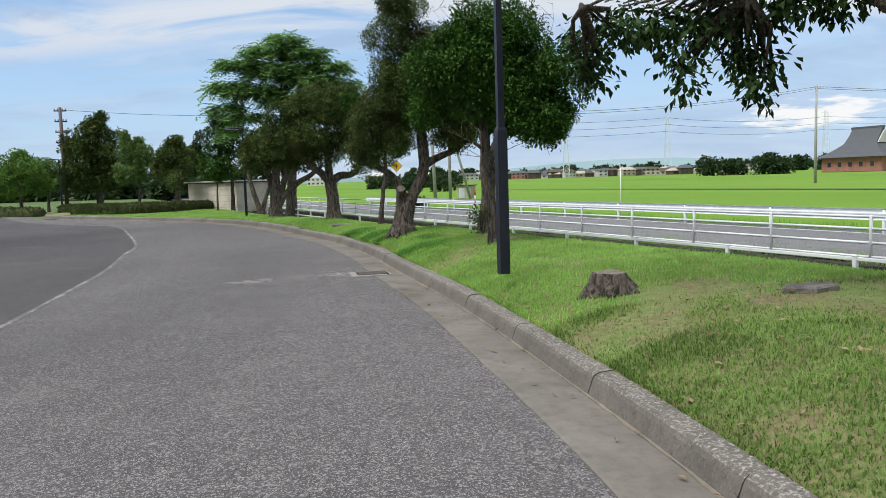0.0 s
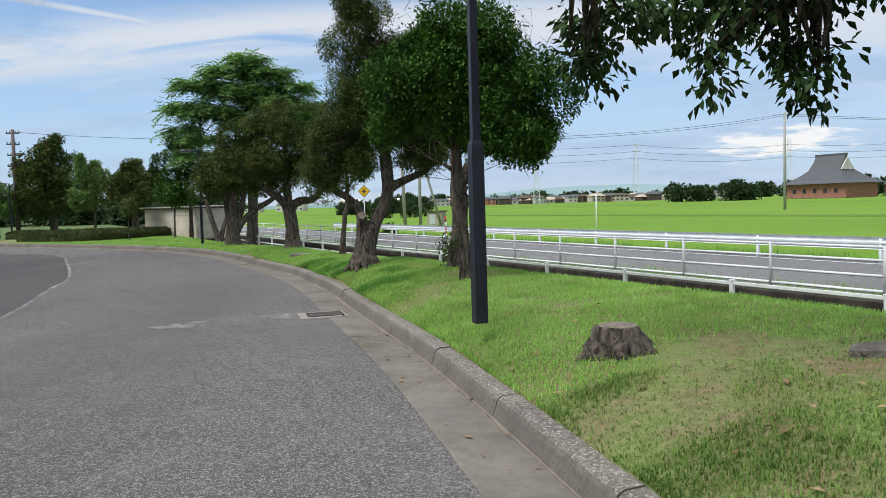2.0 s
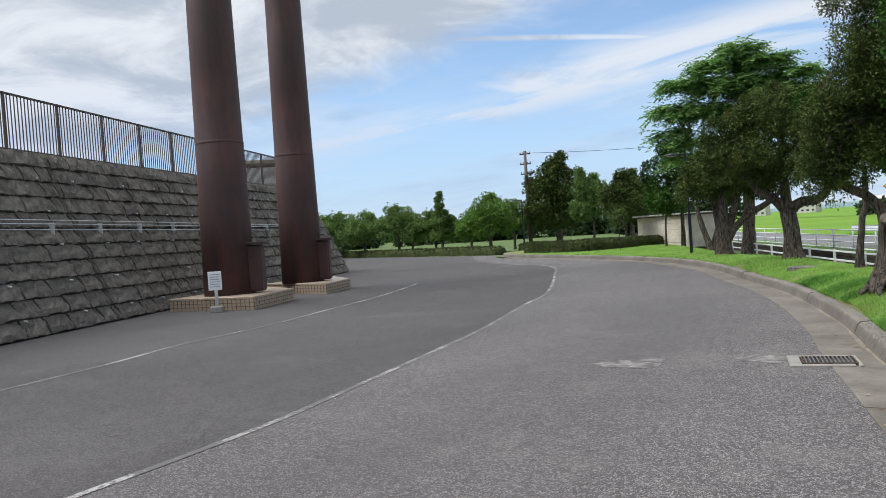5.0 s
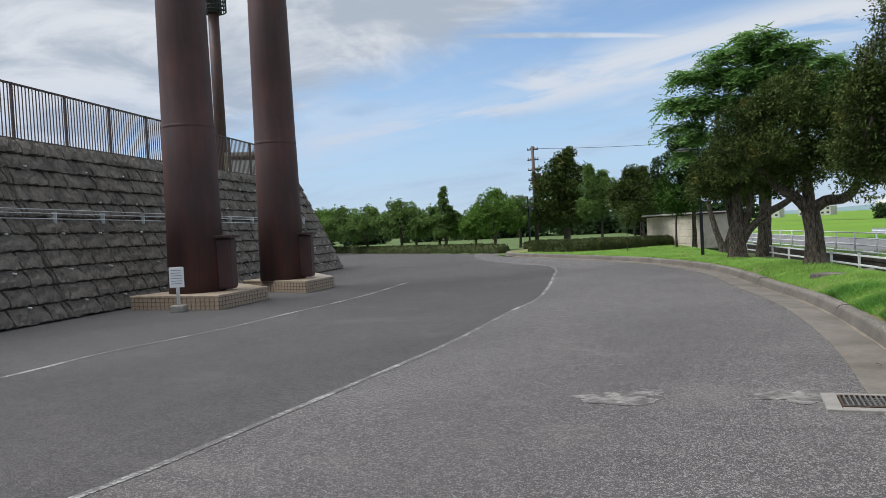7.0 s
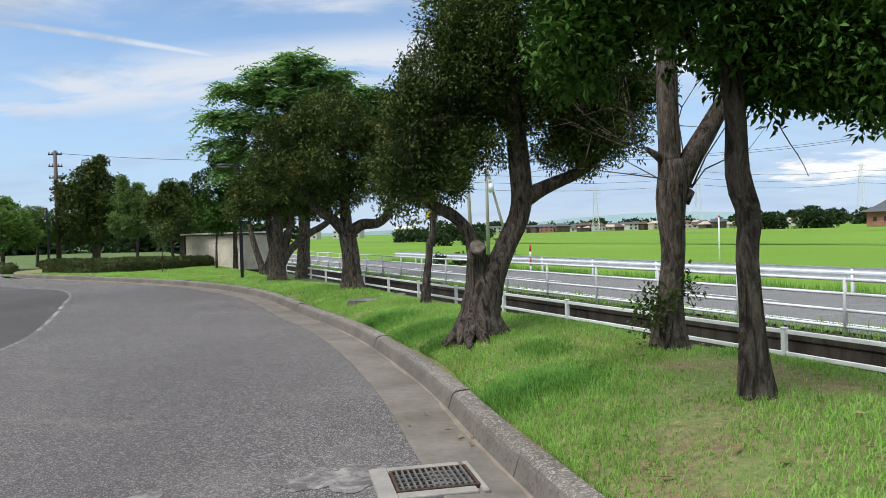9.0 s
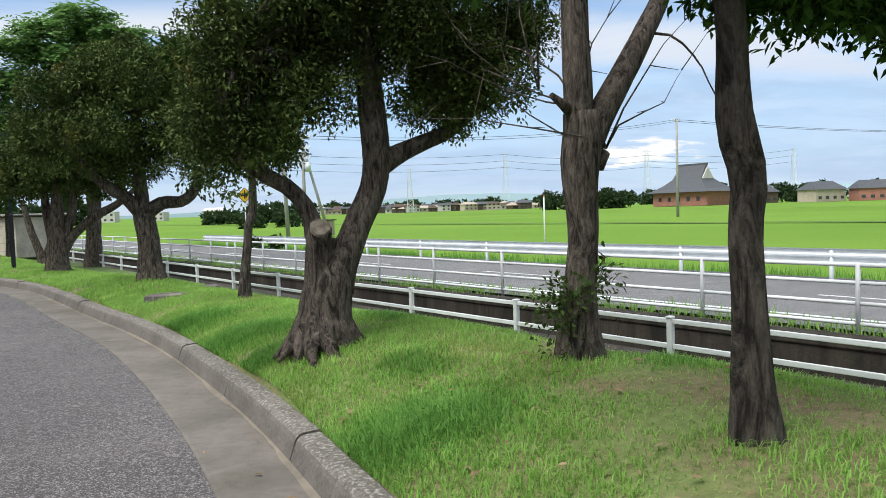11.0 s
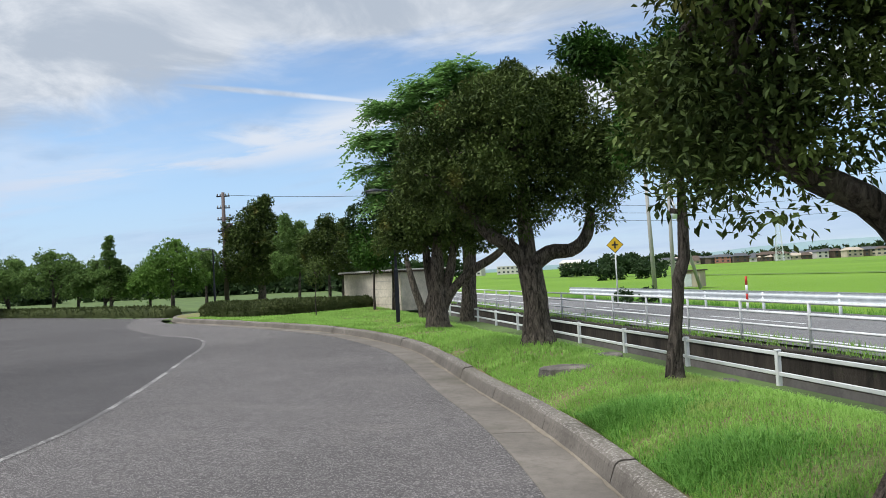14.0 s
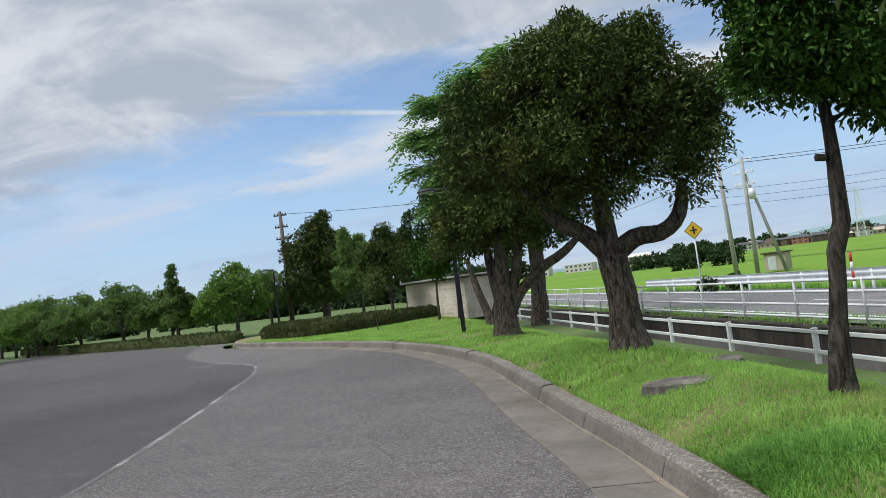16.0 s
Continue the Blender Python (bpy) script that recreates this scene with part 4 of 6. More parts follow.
def foliage(blobs, clusters, per, leaf, width, spread=0.16, droop=0.0, ragged=0.28, inner=0.32, lumps=16):
    """Leaves in small rosettes over lumpy blobs (x, y, z, rx, ry, rz). Returns the vertices and triangles."""
    P = np.array(blobs, float)
    sub = []
    for b in P:
        d0 = unit(nrng.normal(size=(lumps, 3)) + np.array([0, 0, .25]))
        rs = b[3:].mean() * nrng.uniform(.26, .5, (lumps, 1))
        sub.append(np.column_stack([b[:3] + d0 * b[3:] * nrng.uniform(.6, .86, (lumps, 1)), np.repeat(rs, 3, 1) * (b[3:] / b[3:].mean()) ** .5, d0]))
    B = np.concatenate(sub)
    wts = B[:, 3] ** 2
    ids = nrng.choice(len(B), clusters, p=wts / wts.sum())
    d = unit(unit(nrng.normal(size=(clusters, 3))) + .55 * B[ids, 6:])
    rad = 1 - np.abs(nrng.normal(0, ragged * .5, clusters))
    stray = nrng.random(clusters) < .05
    rad = np.where(stray, rad + nrng.uniform(.1, .6, clusters), rad)
    c = B[ids, :3] + d * B[ids, 3:6] * rad[:, None]
    deep = nrng.random(clusters) < inner
    pid = nrng.integers(0, len(P), clusters)
    dd = unit(nrng.normal(size=(clusters, 3)))
    c = np.where(deep[:, None], P[pid, :3] + dd * P[pid, 3:] * nrng.uniform(.3, .75, (clusters, 1)), c)
    axis = unit(d + nrng.normal(0, 0.45, (clusters, 3)) + np.array([0, 0, 0.35 - droop]))
    k = clusters * per
    ax = np.repeat(axis, per, 0)
    ce = np.repeat(c, per, 0)
    rad2 = unit(np.cross(ax, nrng.normal(size=(k, 3))))
    pos = ce + ax * nrng.uniform(0, spread, (k, 1)) + rad2 * nrng.uniform(0, spread * 0.5, (k, 1))
    dirn = unit(ax * nrng.uniform(0.1, 0.9, (k, 1)) + rad2 + np.array([0, 0, -droop]))
    nor = unit(np.cross(dirn, np.cross(np.array([0, 0, 1.0]) + nrng.normal(0, 0.5, (k, 3)), dirn)))
    side = np.cross(dirn, nor)
    L = leaf * nrng.uniform(0.65, 1.25, (k, 1))
    wd = width * nrng.uniform(0.7, 1.2, (k, 1))
    mid = pos + dirn * L * 0.5
    v = np.stack([pos, mid + side * wd * 0.5 + nor * wd * 0.18, pos + dirn * L - nor * L * 0.08, mid - side * wd * 0.5 + nor * wd * 0.18], 1).reshape(-1, 3)
    b = np.arange(k)[:, None] * 4
    return v, np.concatenate([b + np.array([[0, 1, 2]]), b + np.array([[0, 2, 3]])], 1).reshape(-1, 3)


def fronds(blobs, n, length, pairs, leaf, width):
    """Feathered leaves: each a drooping rib with a row of leaflets on either side, in flat sprays. Returns vertices and triangles."""
    P = np.array(blobs, float)
    wts = P[:, 3] * P[:, 4]
    ids = nrng.choice(len(P), n, p=wts / wts.sum())
    d = unit(nrng.normal(size=(n, 3)))
    d[:, 2] = np.abs(d[:, 2]) * .8
    c = P[ids, :3] + d * P[ids, 3:] * np.array([1.0, 1.0, 1.9]) * (nrng.random((n, 1)) ** .5)
    a = np.arctan2(d[:, 1], d[:, 0]) + nrng.normal(0, .7, n)
    out = np.column_stack([np.cos(a), np.sin(a), nrng.normal(.18, .25, n)])
    L = length * nrng.uniform(.6, 1.2, n)
    m = pairs * 2
    t = np.repeat(np.linspace(.12, 1, pairs), 2)
    sgn = np.tile([1., -1.], pairs)
    side = np.column_stack([-np.sin(a), np.cos(a), nrng.normal(0, .15, n)])
    pos = c[:, None] + out[:, None] * (L[:, None] * t)[..., None] - np.array([0, 0, 1.0]) * (.45 * L[:, None] * t ** 2)[..., None]
    dirn = side[:, None] * sgn[None, :, None] + .55 * out[:, None] + np.array([0, 0, -.35]) + nrng.normal(0, .15, (n, m, 3))
    pos, dirn = pos.reshape(-1, 3), unit(dirn.reshape(-1, 3))
    k = n * m
    ll = leaf * nrng.uniform(.7, 1.2, (k, 1))
    w = unit(np.cross(dirn, np.array([0, 0, 1.0]) + nrng.normal(0, .3, (k, 3)))) * width * .5
    v = np.stack([pos, pos + dirn * ll * .45 + w, pos + dirn * ll, pos + dirn * ll * .45 - w], 1).reshape(-1, 3)
    b = np.arange(k)[:, None] * 4
    return v, np.concatenate([b + np.array([[0, 1, 2]]), b + np.array([[0, 2, 3]])], 1).reshape(-1, 3)


def leaf_mesh(name, v, f, mat):
    me = bpy.data.meshes.new(name)
    me.vertices.add(len(v))
    me.vertices.foreach_set("co", v.astype(np.float32).ravel())
    me.loops.add(len(f) * 3)
    me.loops.foreach_set("vertex_index", f.astype(np.int32).ravel())
    me.polygons.add(len(f))
    me.polygons.foreach_set("loop_start", np.arange(0, len(f) * 3, 3, dtype=np.int32))
    me.polygons.foreach_set("loop_total", np.full(len(f), 3, dtype=np.int32))
    me.materials.append(mat)
    me.update(calc_edges=True)
    return me


FX, FY = -0.26, 0.966     # forward along the walk; tree offsets are (to the right, forward, up)


def rel(p):
    return (p[0] * FY + p[1] * FX, -p[0] * FX + p[1] * FY, p[2])


def tree(name, x, y, z, limbs, blobs, leaf_mat, bark, clusters, per, leaf, width, label, category="tree", roots=0, extra=None, twigs=0, seed=1, feather=None, **kw):
    t = thing(name, x, y, z, label, category, "trees on the verge")
    r = random.Random(seed)
    for k, (pts, radii) in enumerate(limbs):
        c = spline([rel(p) for p in pts], 0.12) if len(pts) > 2 else np.array([rel(p) for p in pts])
        rr = np.interp(np.linspace(0, 1, len(c)), np.linspace(0, 1, len(radii)), radii)
        q = Geo().tube(c, list(rr), 16 if k == 0 else 11, True, 0.15)
        if k == 0 and roots:
            for j in range(roots):
                a = 2 * math.pi * j / roots + r.uniform(-0.3, 0.3)
                L = r.uniform(0.05, 0.34) * (radii[0] / 0.35)
                b = radii[0] * 0.68
                q.tube([(math.cos(a) * b * 0.5, math.sin(a) * b * 0.5, 0.3), (math.cos(a) * b, math.sin(a) * b, 0.09), (math.cos(a + 0.15) * (b + L * 0.5), math.sin(a + 0.15) * (b + L * 0.5), -0.005), (math.cos(a + 0.3) * (b + L), math.sin(a + 0.3) * (b + L), -0.07)], [radii[0] * 0.24, radii[0] * 0.2, radii[0] * 0.12, 0.015], 7, True, 0.2)
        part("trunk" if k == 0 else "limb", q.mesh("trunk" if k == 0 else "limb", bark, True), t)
    # branches that carry the crown
    q = Geo()
    tips = [rel(pts[-1]) for pts, radii in limbs if radii[-1] > .006]
    for b in blobs:
        c = Vector(rel(b[:3]))
        s = Vector(min(tips, key=lambda p: (Vector(p) - c).length))
        for j in range(5):
            e = c + Vector((r.uniform(-.75, .75) * b[3], r.uniform(-.75, .75) * b[4], r.uniform(-.5, .75) * b[5]))
            m1 = s.lerp(e, 0.5) + Vector((r.uniform(-.15, .15), r.uniform(-.15, .15), 0.12))
            q.tube([s, m1, e], [0.035, 0.022, 0.008], 5)
    for j in range(twigs):
        s = Vector(r.choice(tips))
        p = [s]
        d = Vector((r.uniform(-1, 1), r.uniform(-1, 1), r.uniform(0.1, 1.3))).normalized()
        for m_ in range(5):
            d = (d + Vector((r.uniform(-.35, .35), r.uniform(-.35, .35), r.uniform(-.3, .3)))).normalized()
            p.append(p[-1] + d * r.uniform(0.18, 0.42))
        q.tube(p, [0.01, 0.008, 0.006, 0.004, 0.003, 0.002], 4)
        for _ in range(3):
            e = p[r.randint(2, 5)]
            q.tube([e, e + Vector((r.uniform(-.3, .3), r.uniform(-.3, .3), r.uniform(-.05, .35)))], [0.006, 0.002], 3)
    if q.v:
        part("branchwork", q.mesh("branchwork", bark, True), t)["kind"] = "stuff"
    if feather:
        v, f = fronds([(*rel(b[:3]), *b[3:]) for b in blobs], *feather)
        part("crown", leaf_mesh("crown", v, f, leaf_mat), t)
    elif clusters:
        v, f = foliage([(*rel(b[:3]), *b[3:]) for b in blobs], clusters, per, leaf, width, **kw)
        part("crown", leaf_mesh("crown", v, f, leaf_mat), t)
    if extra:
        v, f = foliage([(*rel(b[:3]), *b[3:]) for b in extra[0]], extra[1], 6, extra[3], extra[3] * 0.6)
        part("ivy", leaf_mesh("ivy", v, f, extra[2]), t, "ivy climbing the trunk")
    return t


# twisted old tree with a forked trunk and a sawn limb
t1z = verge_z(-1.28, 14.7)
t1 = tree("tree", -1.28, 14.7, t1z,
     [([(.03, 0, -.15), (.03, 0, .05), (.04, 0, .3), (.07, 0, .52), (.09, 0, .7), (.1, 0, .86), (.11, 0, .95)], [.36, .265, .228, .222, .2, .12, .03]),
      ([(.13, 0, .45), (.19, 0, .72), (.33, 0, 1.02), (.5, 0, 1.4), (.5, 0, 1.95), (.45, .1, 2.8), (.35, .15, 3.6), (.25, .2, 4.4)], [.15, .125, .122, .122, .1, .08, .06, .04]),
      ([(.48, 0, 1.5), (.72, 0, 1.64), (.95, .03, 1.74), (1.3, .05, 1.88), (1.7, .1, 2.2)], [.11, .085, .07, .055, .03]),
      ([(-.0, .02, .45), (-.02, 0, .72), (-.03, -.03, .9), (-.035, -.1, .99), (-.037, -.14, 1.02)], [.15, .135, .118, .11, .095]),
      ([(-.03, .03, .85), (-.08, .05, 1.15), (-.25, .05, 1.36), (-.5, .05, 1.5), (-.68, .06, 1.7), (-.8, .1, 2.3)], [.085, .075, .064, .056, .048, .03])],
     [(.65, 0, 3.3, .95, .95, .8), (-.62, .1, 1.75, .36, .4, .38), (1.4, -.15, 2.35, .48, .48, .36), (-.72, .2, 2.4, .4, .42, .42), (.05, .1, 4.2, .65, .65, .55), (.95, 0, 2.65, .55, .55, .45), (-.1, .1, 3.1, .65, .65, .6), (.95, -.1, 4.0, .6, .6, .5), (.1, .1, 5.0, .5, .5, .4), (-.8, .65, 1.85, .34, .34, .3), (1.85, -.1, 2.75, .35, .35, .26), (1.2, 0, 2.1, .36, .36, .24), (.15, .3, 2.75, .45, .45, .35), (-.05, .1, 2.25, .4, .4, .34)],
     LEAF_OAK, BARK, 19000, 8, .053, .023, "old twisted evergreen tree with a forked furrowed trunk and sawn limb", roots=12, seed=3)
cut = Geo().tube([rel((-.0365, -.135, 1.016)), rel((-.038, -.152, 1.028))], [.092, .08], 14, True, .12)
part("sawn_limb_face", cut.mesh("sawn_limb_face", WOOD_CUT), t1, "pale sawn limb end")

tree("tree", .70, 11.42, verge_z(.7, 11.42),
     [([(.03, 0, -.15), (.02, 0, .1), (0, 0, .5), (-.03, 0, .95), (.0, 0, 1.22), (-.085, 0, 1.5), (-.1, 0, 1.9), (-.14, 0, 2.3), (-.1, 0, 3.0)], [.15, .1, .075, .074, .085, .07, .068, .066, .05]),
      ([(-.12, 0, 2.0), (.25, .1, 2.3), (.8, .2, 2.6)], [.05, .04, .025]), ([(-.12, 0, 2.2), (-.5, .1, 2.5), (-.9, .1, 2.9)], [.05, .04, .025])],
     [(-.62, .15, 3.0, .68, .7, .6), (.7, -.2, 2.85, .76, .75, .66), (.05, 0, 3.65, .66, .66, .5), (.98, -.2, 2.2, .42, .42, .32), (-1.05, .3, 2.5, .38, .38, .32), (0, 0, 2.85, .85, .85, .55), (.45, .1, 2.45, .5, .5, .32), (.7, -.45, 2.2, .45, .45, .34), (.25, -.15, 2.15, .3, .3, .24), (.88, -.55, 2.0, .28, .28, .22)],
     LEAF_BRIGHT, BARK_DARK, 15000, 8, .072, .033, "bright green rounded evergreen tree with a slim bent trunk", inner=.5, seed=4)

tree("tree", .56, 13.45, verge_z(.56, 13.45),
     [([(0, 0, -.15), (0, 0, .1), (.02, 0, .5), (.05, 0, .9), (.05, 0, 1.3), (.07, 0, 1.62), (.05, 0, 1.8)], [.22, .155, .118, .108, .12, .145, .13]),
      ([(.03, 0, 1.55), (.03, 0, 1.9), (.02, 0, 2.3), (.02, 0, 2.9), (.05, 0, 3.7)], [.1, .108, .1, .08, .04]), ([(.1, 0, 1.5), (.25, 0, 1.78), (.45, 0, 2.08), (.66, .02, 2.4), (.9, .1, 2.75), (1.0, .1, 3.3)], [.11, .1, .088, .078, .065, .03]),
      ([(.14, -.05, 1.38), (.2, -.06, 1.44), (.22, -.06, 1.5)], [.07, .07, .04]), ([(-.02, 0, 1.75), (-.2, -.04, 1.86), (-.32, -.04, 1.9)], [.045, .035, .02]),
      ([(.6, .02, 2.36), (.85, -.05, 2.34), (1.05, -.1, 2.15), (1.16, -.12, 1.95), (1.3, -.15, 1.72), (1.4, -.15, 1.5)], [.012, .01, .008, .006, .005, .003])],
     [(.9, .3, 4.0, .5, .5, .5)], LEAF_DARK, BARK, 160, 6, .08, .034, "half-bare tree with bare twigs and ivy on its rough trunk",
     extra=([(-.2, -.12, .3, .14, .14, .22), (.12, -.05, .55, .08, .1, .12)], 90, IVY, .055), twigs=24, seed=5)

tree("tree", -2.43, 19.45, verge_z(-2.43, 19.45),
     [([(0, 0, -.15), (0, 0, .08), (.03, 0, .5), (.07, 0, .85), (.085, 0, 1.05), (.16, 0, 1.25), (.165, 0, 1.45), (.17, 0, 1.8), (.16, 0, 2.1), (.1, 0, 2.7), (.05, 0, 3.2)], [.125, .085, .066, .06, .066, .058, .048, .04, .036, .03, .02]),
      ([(.16, 0, 1.75), (.06, 0, 1.77), (0, 0, 1.74)], [.026, .026, .03]), ([(.12, 0, 2.5), (-.2, .05, 2.9), (-.6, .1, 3.25)], [.03, .025, .012]), ([(.16, 0, 2.0), (.35, 0, 2.1), (.6, 0, 2.15)], [.02, .014, .008])],
     [(.05, 0, 2.75, .46, .46, .45), (-.75, .1, 3.5, .2, .2, .14), (-.45, .1, 3.35, .2, .2, .15), (-.1, 0, 2.5, .3, .3, .26), (.35, -.05, 2.5, .42, .42, .32), (-.18, .1, 3.0, .28, .28, .25), (.1, 0, 3.4, .34, .34, .3), (.6, 0, 2.2, .26, .26, .2)],
     LEAF_BRIGHT, BARK_DARK, 4600, 7, .07, .03, "slender dark evergreen tree with a thin bent trunk", seed=6)

tree("tree", -4.6, 23.53, verge_z(-4.6, 23.53),
     [([(0, 0, -.15), (0, 0, .15), (-.02, 0, .6), (-.08, 0, 1.1), (-.1, 0, 1.4)], [.33, .25, .21, .2, .21]),
      ([(-.1, 0, 1.25), (-.4, 0, 1.6), (-.75, 0, 1.85), (-1.2, .1, 2.4)], [.15, .12, .1, .06]),
      ([(-.08, 0, 1.3), (.25, 0, 1.5), (.6, 0, 1.52), (.85, 0, 1.75), (1.0, .1, 2.3)], [.14, .12, .11, .1, .06]), ([(-.1, 0, 1.3), (-.15, .1, 2.2), (-.1, .2, 3.2)], [.14, .11, .06])],
     [(-.3, 0, 3.25, 1.3, 1.25, 1.0), (1.0, 0, 2.6, .66, .7, .72), (-1.4, .1, 2.95, .85, .9, .72), (-.3, 0, 2.4, .85, .85, .42), (.3, .1, 3.8, .6, .6, .45), (-.8, -.1, 3.85, .6, .6, .45), (1.3, 0, 3.15, .48, .5, .42), (-.35, 0, 4.3, .38, .38, .25), (.55, 0, 4.15, .34, .34, .26)],
     LEAF_OAK, BARK, 13500, 7, .082, .033, "broad domed evergreen tree with a thick forked trunk", roots=7, seed=7, ragged=.42)

tree("tree", -8.36, 29.83, verge_z(-8.36, 29.83),
     [([(0, 0, -.15), (0, 0, .2), (-.02, 0, .8), (.0, 0, 1.5), (.05, 0, 2.4)], [.36, .28, .22, .17, .1]),
      ([(.1, 0, .5), (.4, 0, 1.0), (.9, 0, 1.45), (1.5, 0, 1.8), (2.1, 0, 2.3)], [.14, .13, .12, .1, .06]),
      ([(-.08, 0, .7), (-.2, .1, 1.4), (-.3, .1, 2.4)], [.14, .12, .08]), ([(.1, 0, .8), (.35, .1, 1.5), (.5, .1, 2.4)], [.13, .12, .08])],
     [(-.1, 0, 2.85, 1.25, 1.2, .75), (-.85, .2, 2.5, .7, .8, .55), (1.0, .1, 2.8, 1.0, 1.0, .7), (.5, .1, 3.3, .8, .8, .5)],
     LEAF_OAK, BARK, 5200, 7, .11, .045, "evergreen tree with several heavy stems from one foot", roots=6, seed=8)

tree("tree", -11.0, 36.4, verge_z(-11.0, 36.4),
     [([(0, 0, -.15), (-.1, 0, .4), (-.35, 0, 1.2), (-.6, 0, 2.3)], [.17, .13, .11, .08]), ([(0, .1, 0), (.25, .1, .9), (.5, .1, 1.6), (.5, .1, 2.4)], [.14, .11, .09, .06])],
     [(.3, 0, 3.2, 1.0, 1.0, .9), (.9, .2, 3.0, 1.0, 1.0, .8)], LEAF_OAK, BARK, 1500, 7, .15, .06, "leaning evergreen tree with two crossing stems", seed=9)

tree("tree", -10.0, 38.6, verge_z(-10.0, 38.6),
     [([(0, 0, -.15), (0, 0, .3), (.05, 0, 1.5), (.1, 0, 3.5), (0, 0, 5.5), (0, 0, 7.5)], [.36, .27, .24, .2, .15, .08]), ([(.05, 0, 4), (1.2, 0, 5.3), (2.4, 0, 6.2)], [.12, .09, .04]), ([(.05, 0, 4.2), (-1.3, 0, 5.2), (-2.4, 0, 5.6)], [.12, .09, .04])],
     [(.1, 0, 9.4, .8, .8, .3), (-.9, 0, 8.8, 1.0, 1.0, .3), (1.0, 0, 8.7, 1.1, 1.0, .3), (-2.3, 0, 8.1, 1.1, 1.1, .3), (2.3, 0, 8.0, 1.0, 1.0, .28), (-.3, 0, 7.8, 1.5, 1.4, .35), (-3.0, 0, 7.0, .8, .9, .28), (1.3, 0, 7.3, 1.4, 1.3, .32), (-1.8, 0, 6.8, 1.2, 1.2, .32), (3.0, 0, 7.1, .8, .9, .25), (-3.1, 0, 5.9, .7, .8, .25), (-2.2, 0, 5.4, .9, .9, .28), (.3, 0, 6.3, 1.5, 1.4, .35), (2.4, 0, 6.1, 1.0, 1.0, .3), (-2.9, 0, 4.7, .5, .5, .22)],
     LEAF_FEATHER, BARK, 2900, 9, .24, .075, "tall airy tree with feathery pale green leaves above the others", feather=(3600, .85, 8, .24, .085), seed=10)

# tree beside the path whose low branches hang into view
tx, ty = 4.35, 4.5
hang = [(1.85, 5.8, 2.98, .24, .3, .26), (1.62, 5.85, 2.68, .14, .2, .24), (2.5, 5.64, 2.95, .2, .3, .3), (2.55, 5.65, 2.6, .17, .22, .28), (2.78, 5.58, 3.05, .22, .3, .22), (3.02, 5.5, 2.85, .2, .3, .3), (3.2, 5.42, 2.62, .16, .25, .24), (3.3, 5.4, 2.42, .13, .2, .2), (3.9, 5.15, 3.3, .4, .4, .22), (3.4, 5.3, 3.2, .3, .35, .2), (2.2, 5.7, 3.15, .3, .3, .16)]
hang = [((x - tx) * FY - (y - ty) * FX, (x - tx) * FX + (y - ty) * FY, z - .45, a_, b_, c_) for x, y, z, a_, b_, c_ in hang]
tree("tree", tx, ty, verge_z(tx, ty),
     [([(.05, 0, -.15), (0, 0, .1), (-.05, 0, .8), (-.12, 0, 1.7), (-.2, 0, 2.6), (-.3, 0, 3.6)], [.26, .18, .15, .14, .12, .08]),
      ([(.4, .1, -.1), (.4, .1, .4), (.36, .1, 1.5), (.4, .1, 2.6), (.45, .1, 3.4)], [.13, .09, .08, .07, .05]), ([(-.2, 0, 2.3), (-.9, .3, 2.8), (-1.9, .8, 2.9), (-2.7, 1.0, 2.6)], [.06, .045, .03, .012]), ([(-.25, 0, 2.6), (-.8, .5, 2.9), (-1.2, .8, 2.7)], [.05, .03, .015])],
     [(-.9, .2, 4.3, 1.4, 1.2, .6), (.5, .1, 4.0, 1.3, 1.3, .8)] + hang,
     LEAF_DARK, BARK, 2100, 6, .105, .056, "glossy dark-leaved tree with hanging leafy branches and two trunks", droop=.75, spread=.2, roots=5, lumps=9, inner=.1, seed=12)

tree("tree", -15.0, 43.9, verge_z(-15.0, 43.9), [([(0, 0, -.1), (0, 0, 1.2), (0, 0, 2.4), (-.1, 0, 3.6)], [.15, .11, .1, .06])],
     [(-.4, 0, 4.3, 1.45, 1.4, 1.1), (-.6, .2, 5.4, .7, .7, .5)], LEAF_DARK, BARK_DARK, 1100, 7, .17, .08, "small dark evergreen tree beside the shed", seed=13)
tree("shrub_tree", -15.6, 42.9, verge_z(-15.6, 42.9), [([(0, 0, -.1), (0, 0, 1.0), (.1, 0, 2.2)], [.07, .05, .04])], [(0, 0, 2.9, 1.05, 1, .9), (.2, 0, 2.2, .8, .8, .5)], LEAF_BRIGHT, BARK_DARK, 800, 7, .16, .08, "young bright green tree beside the shed", seed=14)
tree("tree", -33.3, 62.9, 0.0, [([(0, 0, -.1), (0, 0, 1.2), (0, 0, 3.4)], [.34, .28, .18])], [(-.3, 0, 3.6, 2.5, 2.4, 1.9), (-1.9, 0, 3.0, 1.2, 1.3, 1.4), (1.4, 0, 3.2, 1.7, 1.6, 1.5), (-.5, 0, 5.6, 2.0, 1.9, 1.5), (.7, 0, 5.2, 1.9, 1.8, 1.5), (-.2, 0, 7.3, 1.0, 1.0, .75), (-1.9, 0, 5.0, 1.0, 1.0, 1.0), (.5, 0, 7.9, .5, .5, .4)], LEAF_OAK, BARK, 5200, 7, .22, .11, "large round dark evergreen tree across the lawn", seed=15)
